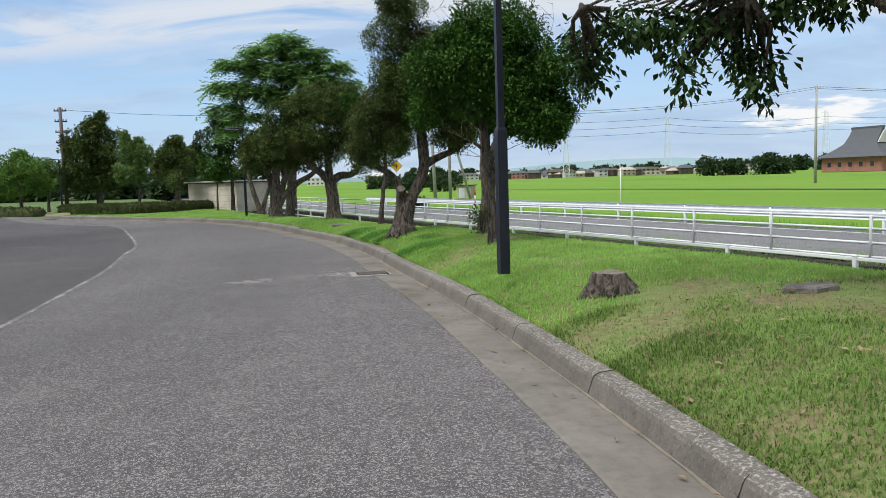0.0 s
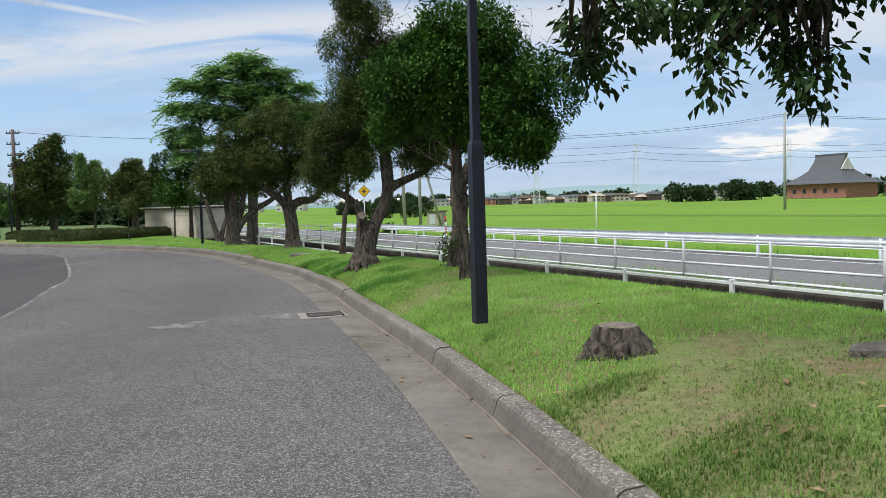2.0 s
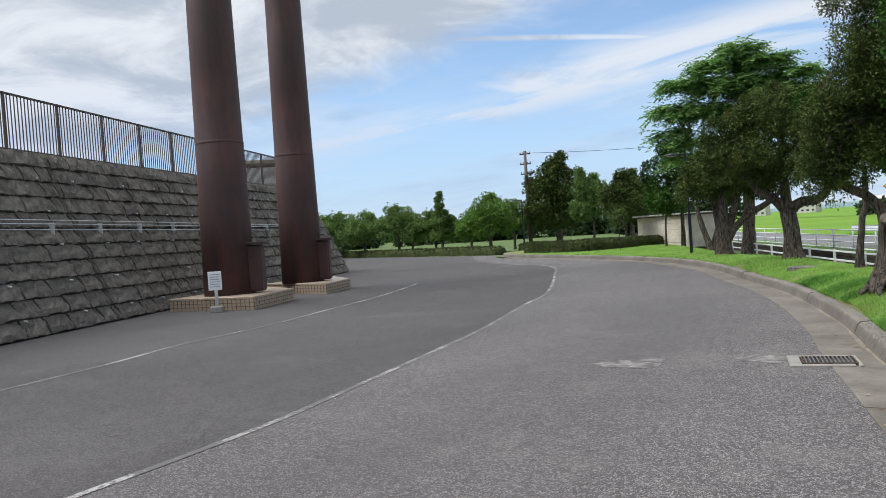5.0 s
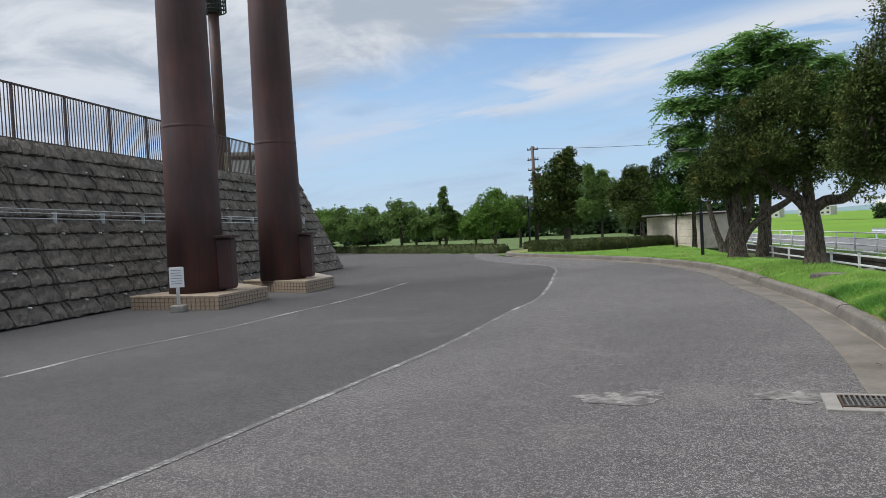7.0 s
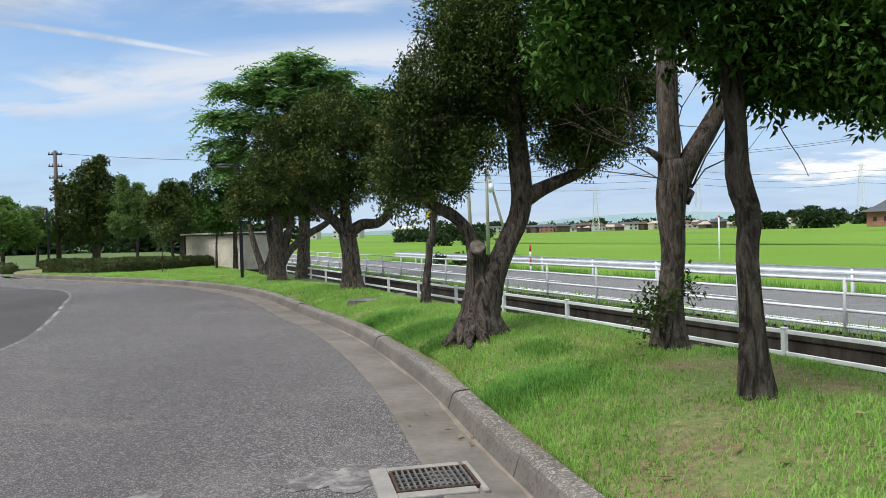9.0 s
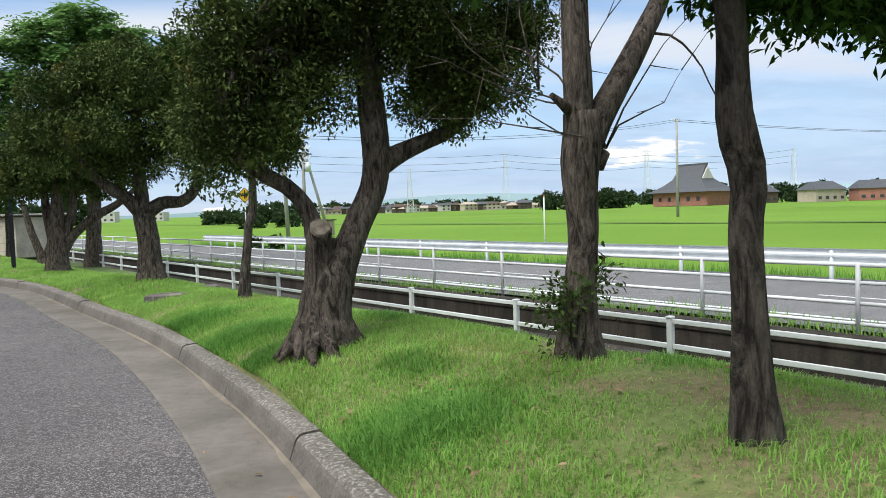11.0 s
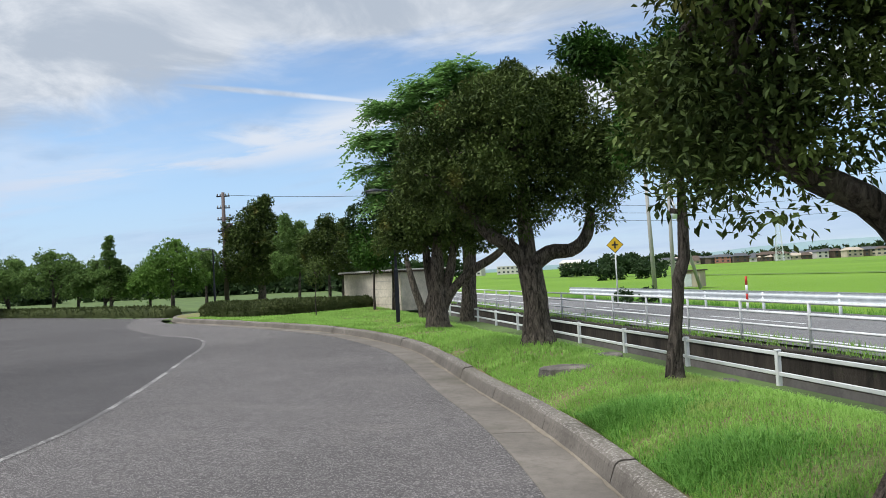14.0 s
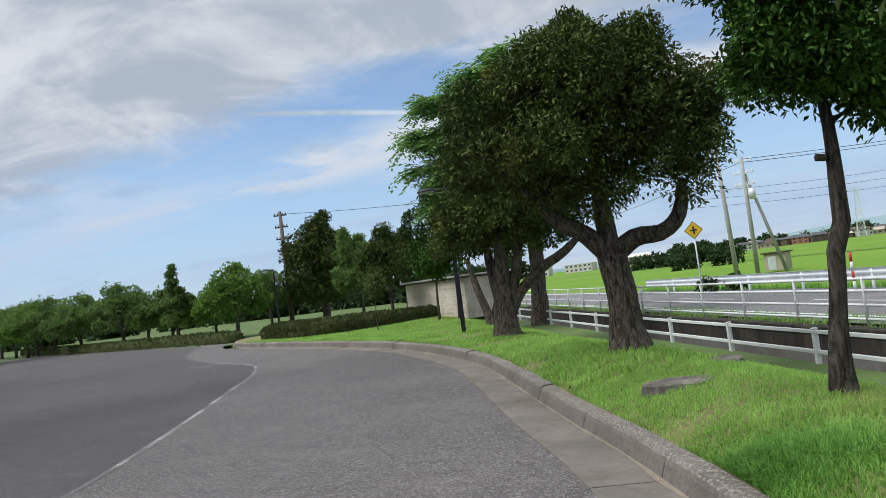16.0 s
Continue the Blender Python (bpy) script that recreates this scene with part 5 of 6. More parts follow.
tree("tree", -27.6, 58.3, 0.0, [([(0, 0, -.1), (0, 0, 1.0), (.1, 0, 2.4)], [.13, .1, .07])], [(-.2, 0, 3.2, 1.35, 1.3, 1.2), (-.6, 0, 4.6, .8, .8, .8), (-.8, 0, 5.7, .35, .35, .6), (.4, 0, 4.3, .9, .9, .7), (.2, 0, 5.3, .4, .4, .4)], LEAF_MID, BARK_DARK, 3200, 7, .17, .075, "slim olive green tree beside the hedge", seed=16)
tree("tree", -25.3, 60.6, 0.0, [([(0, 0, -.1), (0, 0, 1.2), (0, 0, 2.6)], [.2, .16, .1])], [(0, 0, 3.3, 1.8, 1.7, 1.3), (-.4, 0, 4.6, 1.1, 1.1, .8), (.9, 0, 4.3, 1.1, 1.1, .9), (.2, 0, 5.5, .4, .4, .4), (1.7, 0, 3.8, 1.1, 1.1, 1.0)], LEAF_OAK, BARK, 3400, 7, .18, .085, "dark evergreen tree behind the hedge", seed=18)
tree("tree", -36.4, 60.2, 0.0, [([(0, 0, -.1), (0, 0, 1.0), (0, 0, 2.4)], [.14, .1, .07])], [(-.1, 0, 3.4, 1.0, 1.0, .9), (.3, 0, 2.4, .9, .9, .7)], LEAF_MID, BARK_DARK, 1400, 7, .17, .08, "small green tree beside the utility pole", seed=19)
tree("tree", -19.5, 46.4, 0.1, [([(0, 0, -.1), (0, 0, 1.0), (0, 0, 2.2)], [.1, .08, .05])], [(-.1, 0, 2.9, 1.2, 1.2, 1.0), (.0, 0, 4.1, .5, .5, .6)], LEAF_OAK, BARK_DARK, 1500, 7, .15, .07, "small evergreen tree behind the clipped hedge", seed=17)
tree("sapling", -16.8, 39.5, verge_z(-16.8, 39.5), [([(0, 0, -.1), (0, 0, .8), (.05, 0, 1.5)], [.025, .02, .012])], [(.05, 0, 1.9, .45, .45, .6)], LEAF_OAK, BARK_DARK, 160, 6, .12, .05, "thin young sapling with a wooden stake", "sapling", seed=20)

# ornamental trees in a row at the far side of the lot
kinds = []
for k, (mat_, blobs_, h_) in enumerate(((LEAF_FRESH, [(0, 0, 2.2, 2.3, 2.1, .9), (-.2, 0, 3.3, 1.5, 1.4, .75), (.9, 0, 2.9, 1.2, 1.2, .6), (-1.4, 0, 2.5, 1.2, 1.2, .6), (.2, 0, 4.1, .7, .7, .45), (1.9, 0, 1.9, .8, .8, .5)], 2.8),
                                        (LEAF_MID, [(0, 0, 2.3, 2.2, 2.1, 1.0), (.3, 0, 3.4, 1.5, 1.4, .7), (-1.2, 0, 2.8, 1.3, 1.3, .7), (1.7, 0, 2.0, 1.1, 1.1, .7), (-.3, 0, 4.0, .7, .7, .4)], 2.4),
                                        (LEAF_MID, [(0, 0, 1.6, .9, .9, .6), (.6, 0, 2.6, .8, .8, .7), (-.1, 0, 3.0, .7, .7, .22), (.05, 0, 3.7, .55, .55, .18), (0, 0, 4.3, .42, .42, .16), (-.1, 0, 4.9, .3, .3, .15), (0, 0, 5.4, .15, .15, .2)], 5.3))):
    kinds.append(tree("tree", -200 - 6 * k, 60, 0, [([(0, 0, -.1), (0, 0, 1.0), (0, 0, h_)], [.14, .11, .06]), ([(0, 0, .7), (.4, 0, 1.5), (.8, 0, 2.2)], [.08, .06, .03])], blobs_, mat_, BARK_DARK, 1500, 7, .2, .1,
                      ("fresh green spreading tree by the far edge of the lot", "pale green spreading tree by the far edge of the lot", "narrow layered dark conifer by the far edge of the lot")[k], seed=30 + k, ragged=.4, inner=.2))
rng = random.Random(8)
row = [(0, -35.7, 55.3, 1.1), (1, -46.2, 55.6, 1.08), (2, -40.9, 55.4, .98), (1, -51.5, 56.6, .95), (1, -43.4, 57.6, .85), (0, -38.6, 56.6, .75), (1, -56.5, 58.5, 1.0), (0, -61.0, 60.5, .95), (1, -66.0, 63.5, 1.05), (1, -72.0, 67.0, 1.05), (0, -78.0, 70.0, 1.05),
       (1, -84.0, 72.0, 1.1), (1, -49.5, 61.5, .9), (1, -88, 66, 1.1), (0, -92, 55, 1.15), (1, -84, 48, 1.05)]
used = set()
for k, x, y, s in row:
    m_ = pose(x, y, -0.05, 0, 0, rng.uniform(0, 360)) @ Matrix.Diagonal((s, s, s, 1))
    if k in used:
        c = copy_thing(kinds[k], m_)
    else:
        used.add(k)
        kinds[k].matrix_basis = m_

# clipped hedges
def hedge(name, pts, width, height, label, leaf, density):
    h = thing(name, *pts[0], 0, label, "hedge")
    c = spline(pts, 0.25)
    t = np.gradient(c, axis=0)
    t /= np.linalg.norm(t, axis=1)[:, None]
    o = np.array(pts[0])
    cross = [(-.5, 0), (-.5, .75), (-.38, .96), (0, 1.0), (.38, .96), (.5, .75), (.5, 0)]
    vs, fs, n = [], [], len(cross)
    for k, (p, d) in enumerate(zip(c - o, t)):
        e = 0.86 + 0.14 * min(1, 3 * min(k, len(c) - 1 - k) / 8)
        for w, z in cross:
            j = 0.06 * noise.noise(Vector((p[0] * 1.3, p[1] * 1.3, w * 4 + z * 3)))
            vs.append((p[0] - d[1] * (w * width * 0.94 * e + j), p[1] + d[0] * (w * width * 0.94 * e + j), z * height * 0.95 * e + j))
    for k in range(len(c) - 1):
        for j in range(n - 1):
            fs.append((k * n + j, (k + 1) * n + j, (k + 1) * n + j + 1, k * n + j + 1))
    fs += [tuple(range(n)), tuple((len(c) - 1) * n + j for j in range(n - 1, -1, -1))]
    part("body", mesh("body", vs, fs, LEAF_HEDGE, True), h)
    vs = np.array(vs)
    tri = np.array([f for f in fs if len(f) == 4])
    ids = nrng.integers(0, len(tri), density)
    a, b = nrng.random((density, 1)), nrng.random((density, 1))
    p = vs[tri[ids, 0]] * (1 - a) * (1 - b) + vs[tri[ids, 1]] * a * (1 - b) + vs[tri[ids, 2]] * a * b + vs[tri[ids, 3]] * (1 - a) * b
    d = unit(nrng.normal(size=(density, 3)) + np.array([0, 0, .6]))
    s = unit(np.cross(d, nrng.normal(size=(density, 3))))
    L = leaf * nrng.uniform(.6, 1.3, (density, 1))
    v = np.stack([p, p + d * L * .5 + s * L * .25, p + d * L, p + d * L * .5 - s * L * .25], 1).reshape(-1, 3)
    q = np.arange(density)[:, None] * 4
    part("leaves", leaf_mesh("leaves", v, np.concatenate([q + np.array([[0, 1, 2]]), q + np.array([[0, 2, 3]])], 1).reshape(-1, 3), LEAF_HEDGE), h)


hedge("hedge", [(-24.6, 43.6), (-22.2, 42.0), (-20.0, 41.8), (-18.6, 44.0), (-17.6, 47.0)], 1.5, .72, "clipped olive green hedge at the corner of the lawn", .13, 10000)
hedge("hedge", [(-23.8, 42.6), (-20.8, 40.6), (-18.2, 42.0)], 1.1, .62, "low clipped hedge along the kerb", .12, 9000)
hedge("hedge", [(-28.5, 45.8), (-36, 49.3), (-44, 52.6), (-55, 58), (-72, 68)], 1.0, .6, "low clipped hedge along the far edge of the lot", .15, 11000)
hedge("hedge", [(-30.5, 52.0), (-26.0, 50.5), (-22.5, 52.5)], 1.0, .6, "low clipped hedge on the lawn", .14, 6000)

# tree stump with a cut top
st = thing("tree_stump", 1.88, 5.8, verge_z(1.88, 5.8) - 0.02, "old grey tree stump in the grass", "tree stump")
q = Geo().tube([(0, 0, -.05), (0, 0, .05), (0, 0, .13), (0, 0, .215), (0, 0, .235)], [.3, .24, .2, .185, .17], 18, True, .28)
for j in range(6):
    a = j * 1.05 + .3
    q.tube([(math.cos(a) * .12, math.sin(a) * .12, .14), (math.cos(a) * .24, math.sin(a) * .24, .05), (math.cos(a) * .4, math.sin(a) * .4, -.05)], [.075, .065, .02], 7, True, .25)
part("bark", q.mesh("bark", BARK, True), st)
part("cut_face", Geo().tube([(0, 0, .225), (0, 0, .242)], [.165, .15], 18, True, .2).mesh("cut_face", WOOD_CUT), st, "grey cut wood")

# flat stones half sunk in the grass
for x, y, r1, r2, a in ((-3.72, 20.5, .34, .2, 20), (-3.4, 22.1, .3, .2, 60), (-2.0, 20.8, .3, .18, 10), (3.6, 5.05, .3, .14, 10)):
    q = Geo()
    n = 11
    vs = [((r1 * k_ + .03 * math.sin(j * 5.1 + x)) * math.cos(2 * math.pi * j / n), (r2 * k_ + .03 * math.cos(j * 3.3 + y)) * math.sin(2 * math.pi * j / n), h) for k_, h in ((1.05, -.05), (1.0, .035), (.86, .055)) for j in range(n)]
    fs = [(b * n + j, b * n + (j + 1) % n, (b + 1) * n + (j + 1) % n, (b + 1) * n + j) for b in range(2) for j in range(n)] + [tuple(2 * n + j for j in range(n))]
    q.add(vs, fs)
    s_ = new("flat_stone", q.mesh("flat_stone", STONE))
    s_.matrix_basis = pose(x, y, verge_z(x, y) + .005, 0, 0, a)
    tagged(s_, "flat dark stone half sunk in the grass", "stone", "stones in the verge")

# ---- shed ----
shed = thing("shed", -19.3, 47.7, -0.05, "small cream block shed with a ribbed metal roof", "shed", rz=-32)
L_, D_, H_ = 4.9, 2.6, 1.85
part("wall", Geo().box(L_ / 2, D_ / 2, H_ / 2, L_, D_, H_, 0, .02).mesh("wall", CREAM), shed, "cream stained block wall")
q = Geo()
for k in range(4):
    q.box(L_ / 2 + L_ / 4, -.004, .3 + k * .38, L_ / 2 - .1, .012, .012)
part("joint", q.mesh("joint", CONCRETE), shed, "block joints")
roof = part("roof", Geo().box(L_ / 2, D_ / 2, H_ + .05, L_ + .4, D_ + .4, .06, 0, .01).mesh("roof", DARK_WOOD), shed, "dark metal roof")
q = Geo()
for k in range(26):
    q.tube([(-.2 + (L_ + .4) * (k + .5) / 26, -.24, H_ + .1), (-.2 + (L_ + .4) * (k + .5) / 26, D_ + .24, H_ + .1)], .05, 6)
part("ribs", q.mesh("ribs", PLASTER), roof, "pale roof ribs")

# ---- poles and wires ----
def utility_pole(x, y, z, height, r, mat, label, arms=2, turn=0.0, boxes=1, lean=0.0, span=1.5):
    p = thing("utility_pole", x, y, z, label, "utility pole", rz=turn)
    part("pole", Geo().tube([(0, 0, -.2), (lean * .5, 0, height * .5), (lean, 0, height)], [r, r * .85, r * .65], 12).mesh("pole", mat, True), p)
    am = Geo().box(0, 0, 0, span, .08, .09, 0, .01).mesh("cross_arm", GALV if span > 1.2 else BLACK)
    im = Geo().tube([(0, 0, 0), (0, 0, .05), (0, 0, .09), (0, 0, .16)], [.03, .06, .04, .05], 8).mesh("insulator", PAPER if span > 1.2 else POLE, True)
    for k in range(arms):
        a = part("cross_arm", am, p, at=pose(lean, 0, height - .3 - .9 * k))
        for s in (-.43, -.2, .2, .43):
            part("insulator", im, a, at=pose(s * span, 0, .045))
    for k in range(boxes):
        part("transformer", Geo().tube([(.42, 0, height - 3.2), (.42, 0, height - 2.4)], .24, 14).mesh("transformer", GALV if span > 1.2 else POLE_DARK, True), p)
    return p


utility_pole(-35.7, 61.8, 0.0, 8.75, .19, POLE_DARK, "brown utility pole with short cross arms and transformer", 4, 20, 1, span=1.0)
utility_pole(44.4, 102.2, -.5, 12.9, .2, POLE, "tall grey concrete utility pole in the rice field", 1, 0, 0)
utility_pole(-4.4, 72.4, -.45, 9.6, .18, POLE, "grey concrete utility pole at the roadside", 1, -20, 0, lean=-.3)
utility_pole(-3.0, 73.8, -.45, 8.7, .17, POLE, "grey utility pole with cross arms by the guard rail", 3, -20, 1)
guy = thing("brace_pole", -1.0, 74.5, -.45, "slanting concrete brace pole of a utility pole", "utility pole")
part("pole", Geo().tube([(0, 0, -.1), (-1.9, -.6, 7.4)], [.14, .1], 10).mesh("pole", POLE, True), guy)


hut = thing("pump_hut", -1.5, 76.5, -.45, "small beige pump hut with a flat grey roof by the poles", "hut", rz=-20)
part("wall", Geo().box(0, 0, .65, 1.6, 1.3, 1.3, 0, .02).mesh("wall", PLASTER_B), hut)
part("roof", Geo().box(0, 0, 1.35, 1.9, 1.6, .1, 0, .02).mesh("roof", DARK_WOOD), hut, "dark flat roof")
part("door", Geo().box(-.2, -.66, .55, .6, .04, 1.0, 0, .01).mesh("door", GALV), hut, "grey metal door")


def wire(a, b, sag, r=.02):
    a, b = Vector(a), Vector(b)
    pts = []
    for k in range(13):
        t = k / 12
        p = a.lerp(b, t)
        p.z -= sag * 4 * t * (1 - t)
        pts.append(p)
    o = Geo().tube([p - a for p in pts], r, 4).mesh("cable", BLACK)
    w = new("cable", o)
    w.location = a
    tagged(w, "thin black overhead cable between poles", "cable", "overhead cables")


for dz in (0.0, .25):
    wire((44.4, 102.2, 12.2 - dz), (-3.0, 73.8, 8.1 - dz), 1.0, .025)
    wire((44.4, 102.2, 12.2 - dz), (130, 120, 12.0), 1.2, .03)
wire((-35.7, 61.8, 8.55), (-4.4, 72.4, 8.9), .8)
wire((-3.0, 73.8, 7.9), (-60, 190, 9), 1.2)

# lattice pylons and high lines far off
def pylon(x, y, h, w, label):
    p = thing("pylon", x, y, 0, label, "pylon", "far pylons")
    q = Geo()
    for sx, sy in ((-1, -1), (1, -1), (1, 1), (-1, 1)):
        q.tube([(sx * w, sy * w, -.5), (sx * w * .3, sy * w * .3, h)], .16, 4)
    for k in range(10):
        a, b = k / 10, (k + 1) / 10
        ra, rb = w * (1 - .7 * a), w * (1 - .7 * b)
        c4 = ((-1, -1), (1, -1), (1, 1), (-1, 1))
        for j in range(4):
            (x0, y0), (x1, y1) = c4[j], c4[(j + 1) % 4]
            q.tube([(x0 * ra, y0 * ra, a * h), (x1 * rb, y1 * rb, b * h)], .09, 3)
            q.tube([(x0 * ra, y0 * ra, a * h), (x1 * ra, y1 * ra, a * h)], .09, 3)
    part("lattice", q.mesh("lattice", GALV), p)
    q = Geo()
    for k in (.72, .84, .96):
        q.tube([(-w * 1.6, 0, k * h), (0, 0, k * h + .5), (w * 1.6, 0, k * h)], .14, 4)
    part("arms", q.mesh("arms", GALV), p)


pylon(52.5, 495, 28, 2.2, "grey steel lattice tower beyond the rice fields")
pylon(165, 700, 52, 3.2, "tall steel lattice pylon far beyond the town")
pylon(330, 760, 56, 3.4, "steel lattice pylon far away")
pylon(470, 720, 52, 3.4, "steel lattice pylon far away")
pylon(-330, 620, 52, 3.2, "steel lattice pylon beyond the park")
for hz in (38, 44, 50):
    for xa, ya, xb, yb in ((165, 700, 330, 760), (330, 760, 470, 720), (-60, 620, 165, 700)):
        wire((xa, ya, hz), (xb, yb, hz), 4, .16)

# road signs and delineators by the road
sg = thing("road_sign", -5.28, 47.85, ROAD_Z - .02, "yellow diamond junction warning sign on a white post", "road sign", rz=8)
part("post", Geo().tube([(0, 0, 0), (0, 0, 3.25)], .032, 8).mesh("post", WHITE, True), sg)
part("plate", Geo().box(0, -.045, 0, .56, .012, .56, 0, .004).mesh("plate", BLACK), sg, "black edged plate", at=pose(0, 0, 2.92) @ pose(0, 0, 0, 0, 45, 0))
part("face", Geo().box(0, -.055, 0, .51, .008, .51, 0, .003).mesh("face", YELLOW), sg, "yellow face", at=pose(0, 0, 2.92) @ pose(0, 0, 0, 0, 45, 0))
part("cross", Geo().box(0, -.062, 2.92, .3, .006, .07).box(0, -.063, 2.92, .07, .006, .34).mesh("cross", BLACK), sg, "black crossroads symbol")
for x, y, h in ((*W(36.5, 19.9), 1.3),):
    dl = thing("delineator", x, y, ROAD_Z - .02, "red and white striped roadside marker post", "marker post")
    for k in range(4):
        part("band", Geo().tube([(0, 0, k * h / 4), (0, 0, (k + 1) * h / 4)], .045, 8).mesh("band", (WHITE, RED)[k % 2], True), dl)
wp = thing("snow_pole", 7.7, 38.7, -.7, "slim white pole standing beside the guard rail", "marker post")
part("pole", Geo().tube([(0, 0, 0), (0, 0, 2.65)], .03, 8).mesh("pole", WHITE, True), wp)
part("cap", Geo().tube([(0, 0, 2.65), (0, 0, 2.72)], [.045, .02], 8).mesh("cap", RED, True), wp)

# ---- temple, houses, woods ----
tp = thing("temple", 140, 286, -.4, "old temple with a sweeping dark tiled hip and gable roof", "temple", rz=-64)
part("wall", Geo().box(0, 0, 2.6, 25, 17, 5.2, 0, .1).mesh("wall", BRICK_RED), tp, "red brown lower wall")
part("upper_wall", Geo().box(0, 0, 6.0, 20, 12, 2.6).mesh("upper_wall", DARK_WOOD), tp)
vs, fs = [], []
rings = [(14.6, 10.6, 5.2), (11.6, 7.8, 6.5), (8.8, 5.6, 8.4), (6.6, 4.0, 10.2), (6.2, 1.9, 13.0), (6.2, .3, 15.6)]
for a, b, z in rings:
    vs += [(-a, -b, z), (a, -b, z), (a, b, z), (-a, b, z)]
for k in range(len(rings) - 1):
    for j in range(4):
        fs.append((k * 4 + j, k * 4 + (j + 1) % 4, k * 4 + 4 + (j + 1) % 4, k * 4 + 4 + j))
fs += [(20, 21, 22, 23), (3, 2, 1, 0)]
rf = part("roof", mesh("roof", vs, fs, TILE_ROOF), tp, "dark grey tiled roof")
part("ridge", Geo().box(0, 0, 15.8, 13.4, .8, .9, 0, .1).mesh("ridge", TILE_ROOF), rf)
part("gable", Geo().add([(6.3, -3.2, 10.4), (6.3, 3.2, 10.4), (6.3, 0, 14.6), (7.0, -3.5, 10.2), (7.0, 3.5, 10.2), (6.8, 0, 14.9)], [(3, 4, 5), (0, 2, 1), (0, 3, 5, 2), (1, 2, 5, 4), (0, 1, 4, 3)]).mesh("gable", PLASTER), rf, "pale gable panel")
for k in range(5):
    part("window", Geo().box(-9 + 4.4 * k, -8.55, 2.6, 1.4, .12, 1.6).mesh("window", PANE), tp, "dark window")


def house(x, y, z, w, d, h, roof_h, turn, wall_mat, roof_mat, label, floors=2, category="house"):
    o = thing("house", x, y, z, label, category, "houses of the far town", rz=turn)
    part("wall", Geo().box(0, 0, h / 2, w, d, h).mesh("wall", wall_mat), o)
    e = .6
    if roof_h > 0:
        vs = [(-w / 2 - e, -d / 2 - e, h - .1), (w / 2 + e, -d / 2 - e, h - .1), (w / 2 + e, d / 2 + e, h - .1), (-w / 2 - e, d / 2 + e, h - .1), (-w / 2 + d * .18, 0, h + roof_h), (w / 2 - d * .18, 0, h + roof_h)]
        part("roof", mesh("roof", vs, [(0, 1, 5, 4), (2, 3, 4, 5), (1, 2, 5), (3, 0, 4), (3, 2, 1, 0)], roof_mat), o)
    else:
        part("roof", Geo().box(0, 0, h + .15, w + .3, d + .3, .3).mesh("roof", roof_mat), o)
    n = max(2, int(w / 3))
    wm = Geo().box(0, 0, 0, 1.4, .1, 1.1).mesh("window", PANE)
    for f in range(floors):
        for k in range(n):
            part("window", wm, o, at=pose(-w / 2 + w * (k + .5) / n, -d / 2 - .04, 1.5 + f * (h / floors)))
    return o


rng = random.Random(21)
walls_, roofs_ = (PLASTER, PLASTER_B, DARK_WOOD, BRICK_RED, PLASTER), (TILE_ROOF, TILE_ROOF, TILE_ROOF, DARK_WOOD, PLASTER_B)
for k in range(64):
    t = k / 63
    x, y = -14 + 196 * t + rng.uniform(-3, 3), 590 - 50 * t + rng.uniform(-30, 40)
    i, two = rng.choice((0, 1, 1, 2, 2, 2, 3)), rng.random() < .65
    house(x, y, -.4, rng.uniform(6, 11), rng.uniform(6, 8), 4.4 if two else 2.8, rng.uniform(1.3, 2.0), rng.uniform(-35, 35), walls_[i], roofs_[rng.randrange(5)],
          ("pale plastered house", "beige house", "dark timber house", "red brown house", "white house")[i] + " with a tiled roof across the fields", 2 if two else 1)
for x, y, w, i, t in ((182, 268, 14, 1, 10), (200, 262, 16, 3, -15), (222, 266, 15, 2, 5), (246, 258, 18, 1, -10), (272, 262, 14, 0, 8), (176, 300, 12, 2, 0), (300, 255, 18, 3, 4)):
    house(x, y, -.4, w, 9, 4.6, 3.0, t, walls_[i], TILE_ROOF, "low farmhouse with a brown wall beyond the paddy", 1)
for x, y, w, h, i in ((-130, 480, 14, 6, 0), (-108, 500, 18, 5, 4), (-158, 490, 12, 7, 1), (-180, 520, 14, 5, 1), (-74, 530, 16, 5.5, 1), (-45, 545, 14, 5, 1), (-210, 520, 14, 5, 1)):
    house(x, y, -.4, w, 12, h, 0 if i != 1 else 2, rng.uniform(-10, 10), walls_[i], PLASTER, "pale flat-roofed building down the road", 2, "building")


def woods(pts, n, r, h, label, seed):
    blobs = []
    rr = random.Random(seed)
    for k in range(n):
        t = k / max(1, n - 1) * (len(pts) - 1)
        a = min(int(t), len(pts) - 2)
        x = pts[a][0] + (pts[a + 1][0] - pts[a][0]) * (t - a) + rr.uniform(-r, r)
        y = pts[a][1] + (pts[a + 1][1] - pts[a][1]) * (t - a) + rr.uniform(-r, r)
        s = rr.uniform(.7, 1.25)
        blobs.append((x - pts[0][0], y - pts[0][1], h * s * .5, r * s, r * s, h * s * .52))
    v, f = foliage(blobs, n * 60, 6, r * .46, r * .26, spread=r * .3, inner=.1)
    o = new("woods", leaf_mesh("woods", v, f, WOODS))
    o.location = (pts[0][0], pts[0][1], -.4)
    tagged(o, label, "woods", kind="stuff")


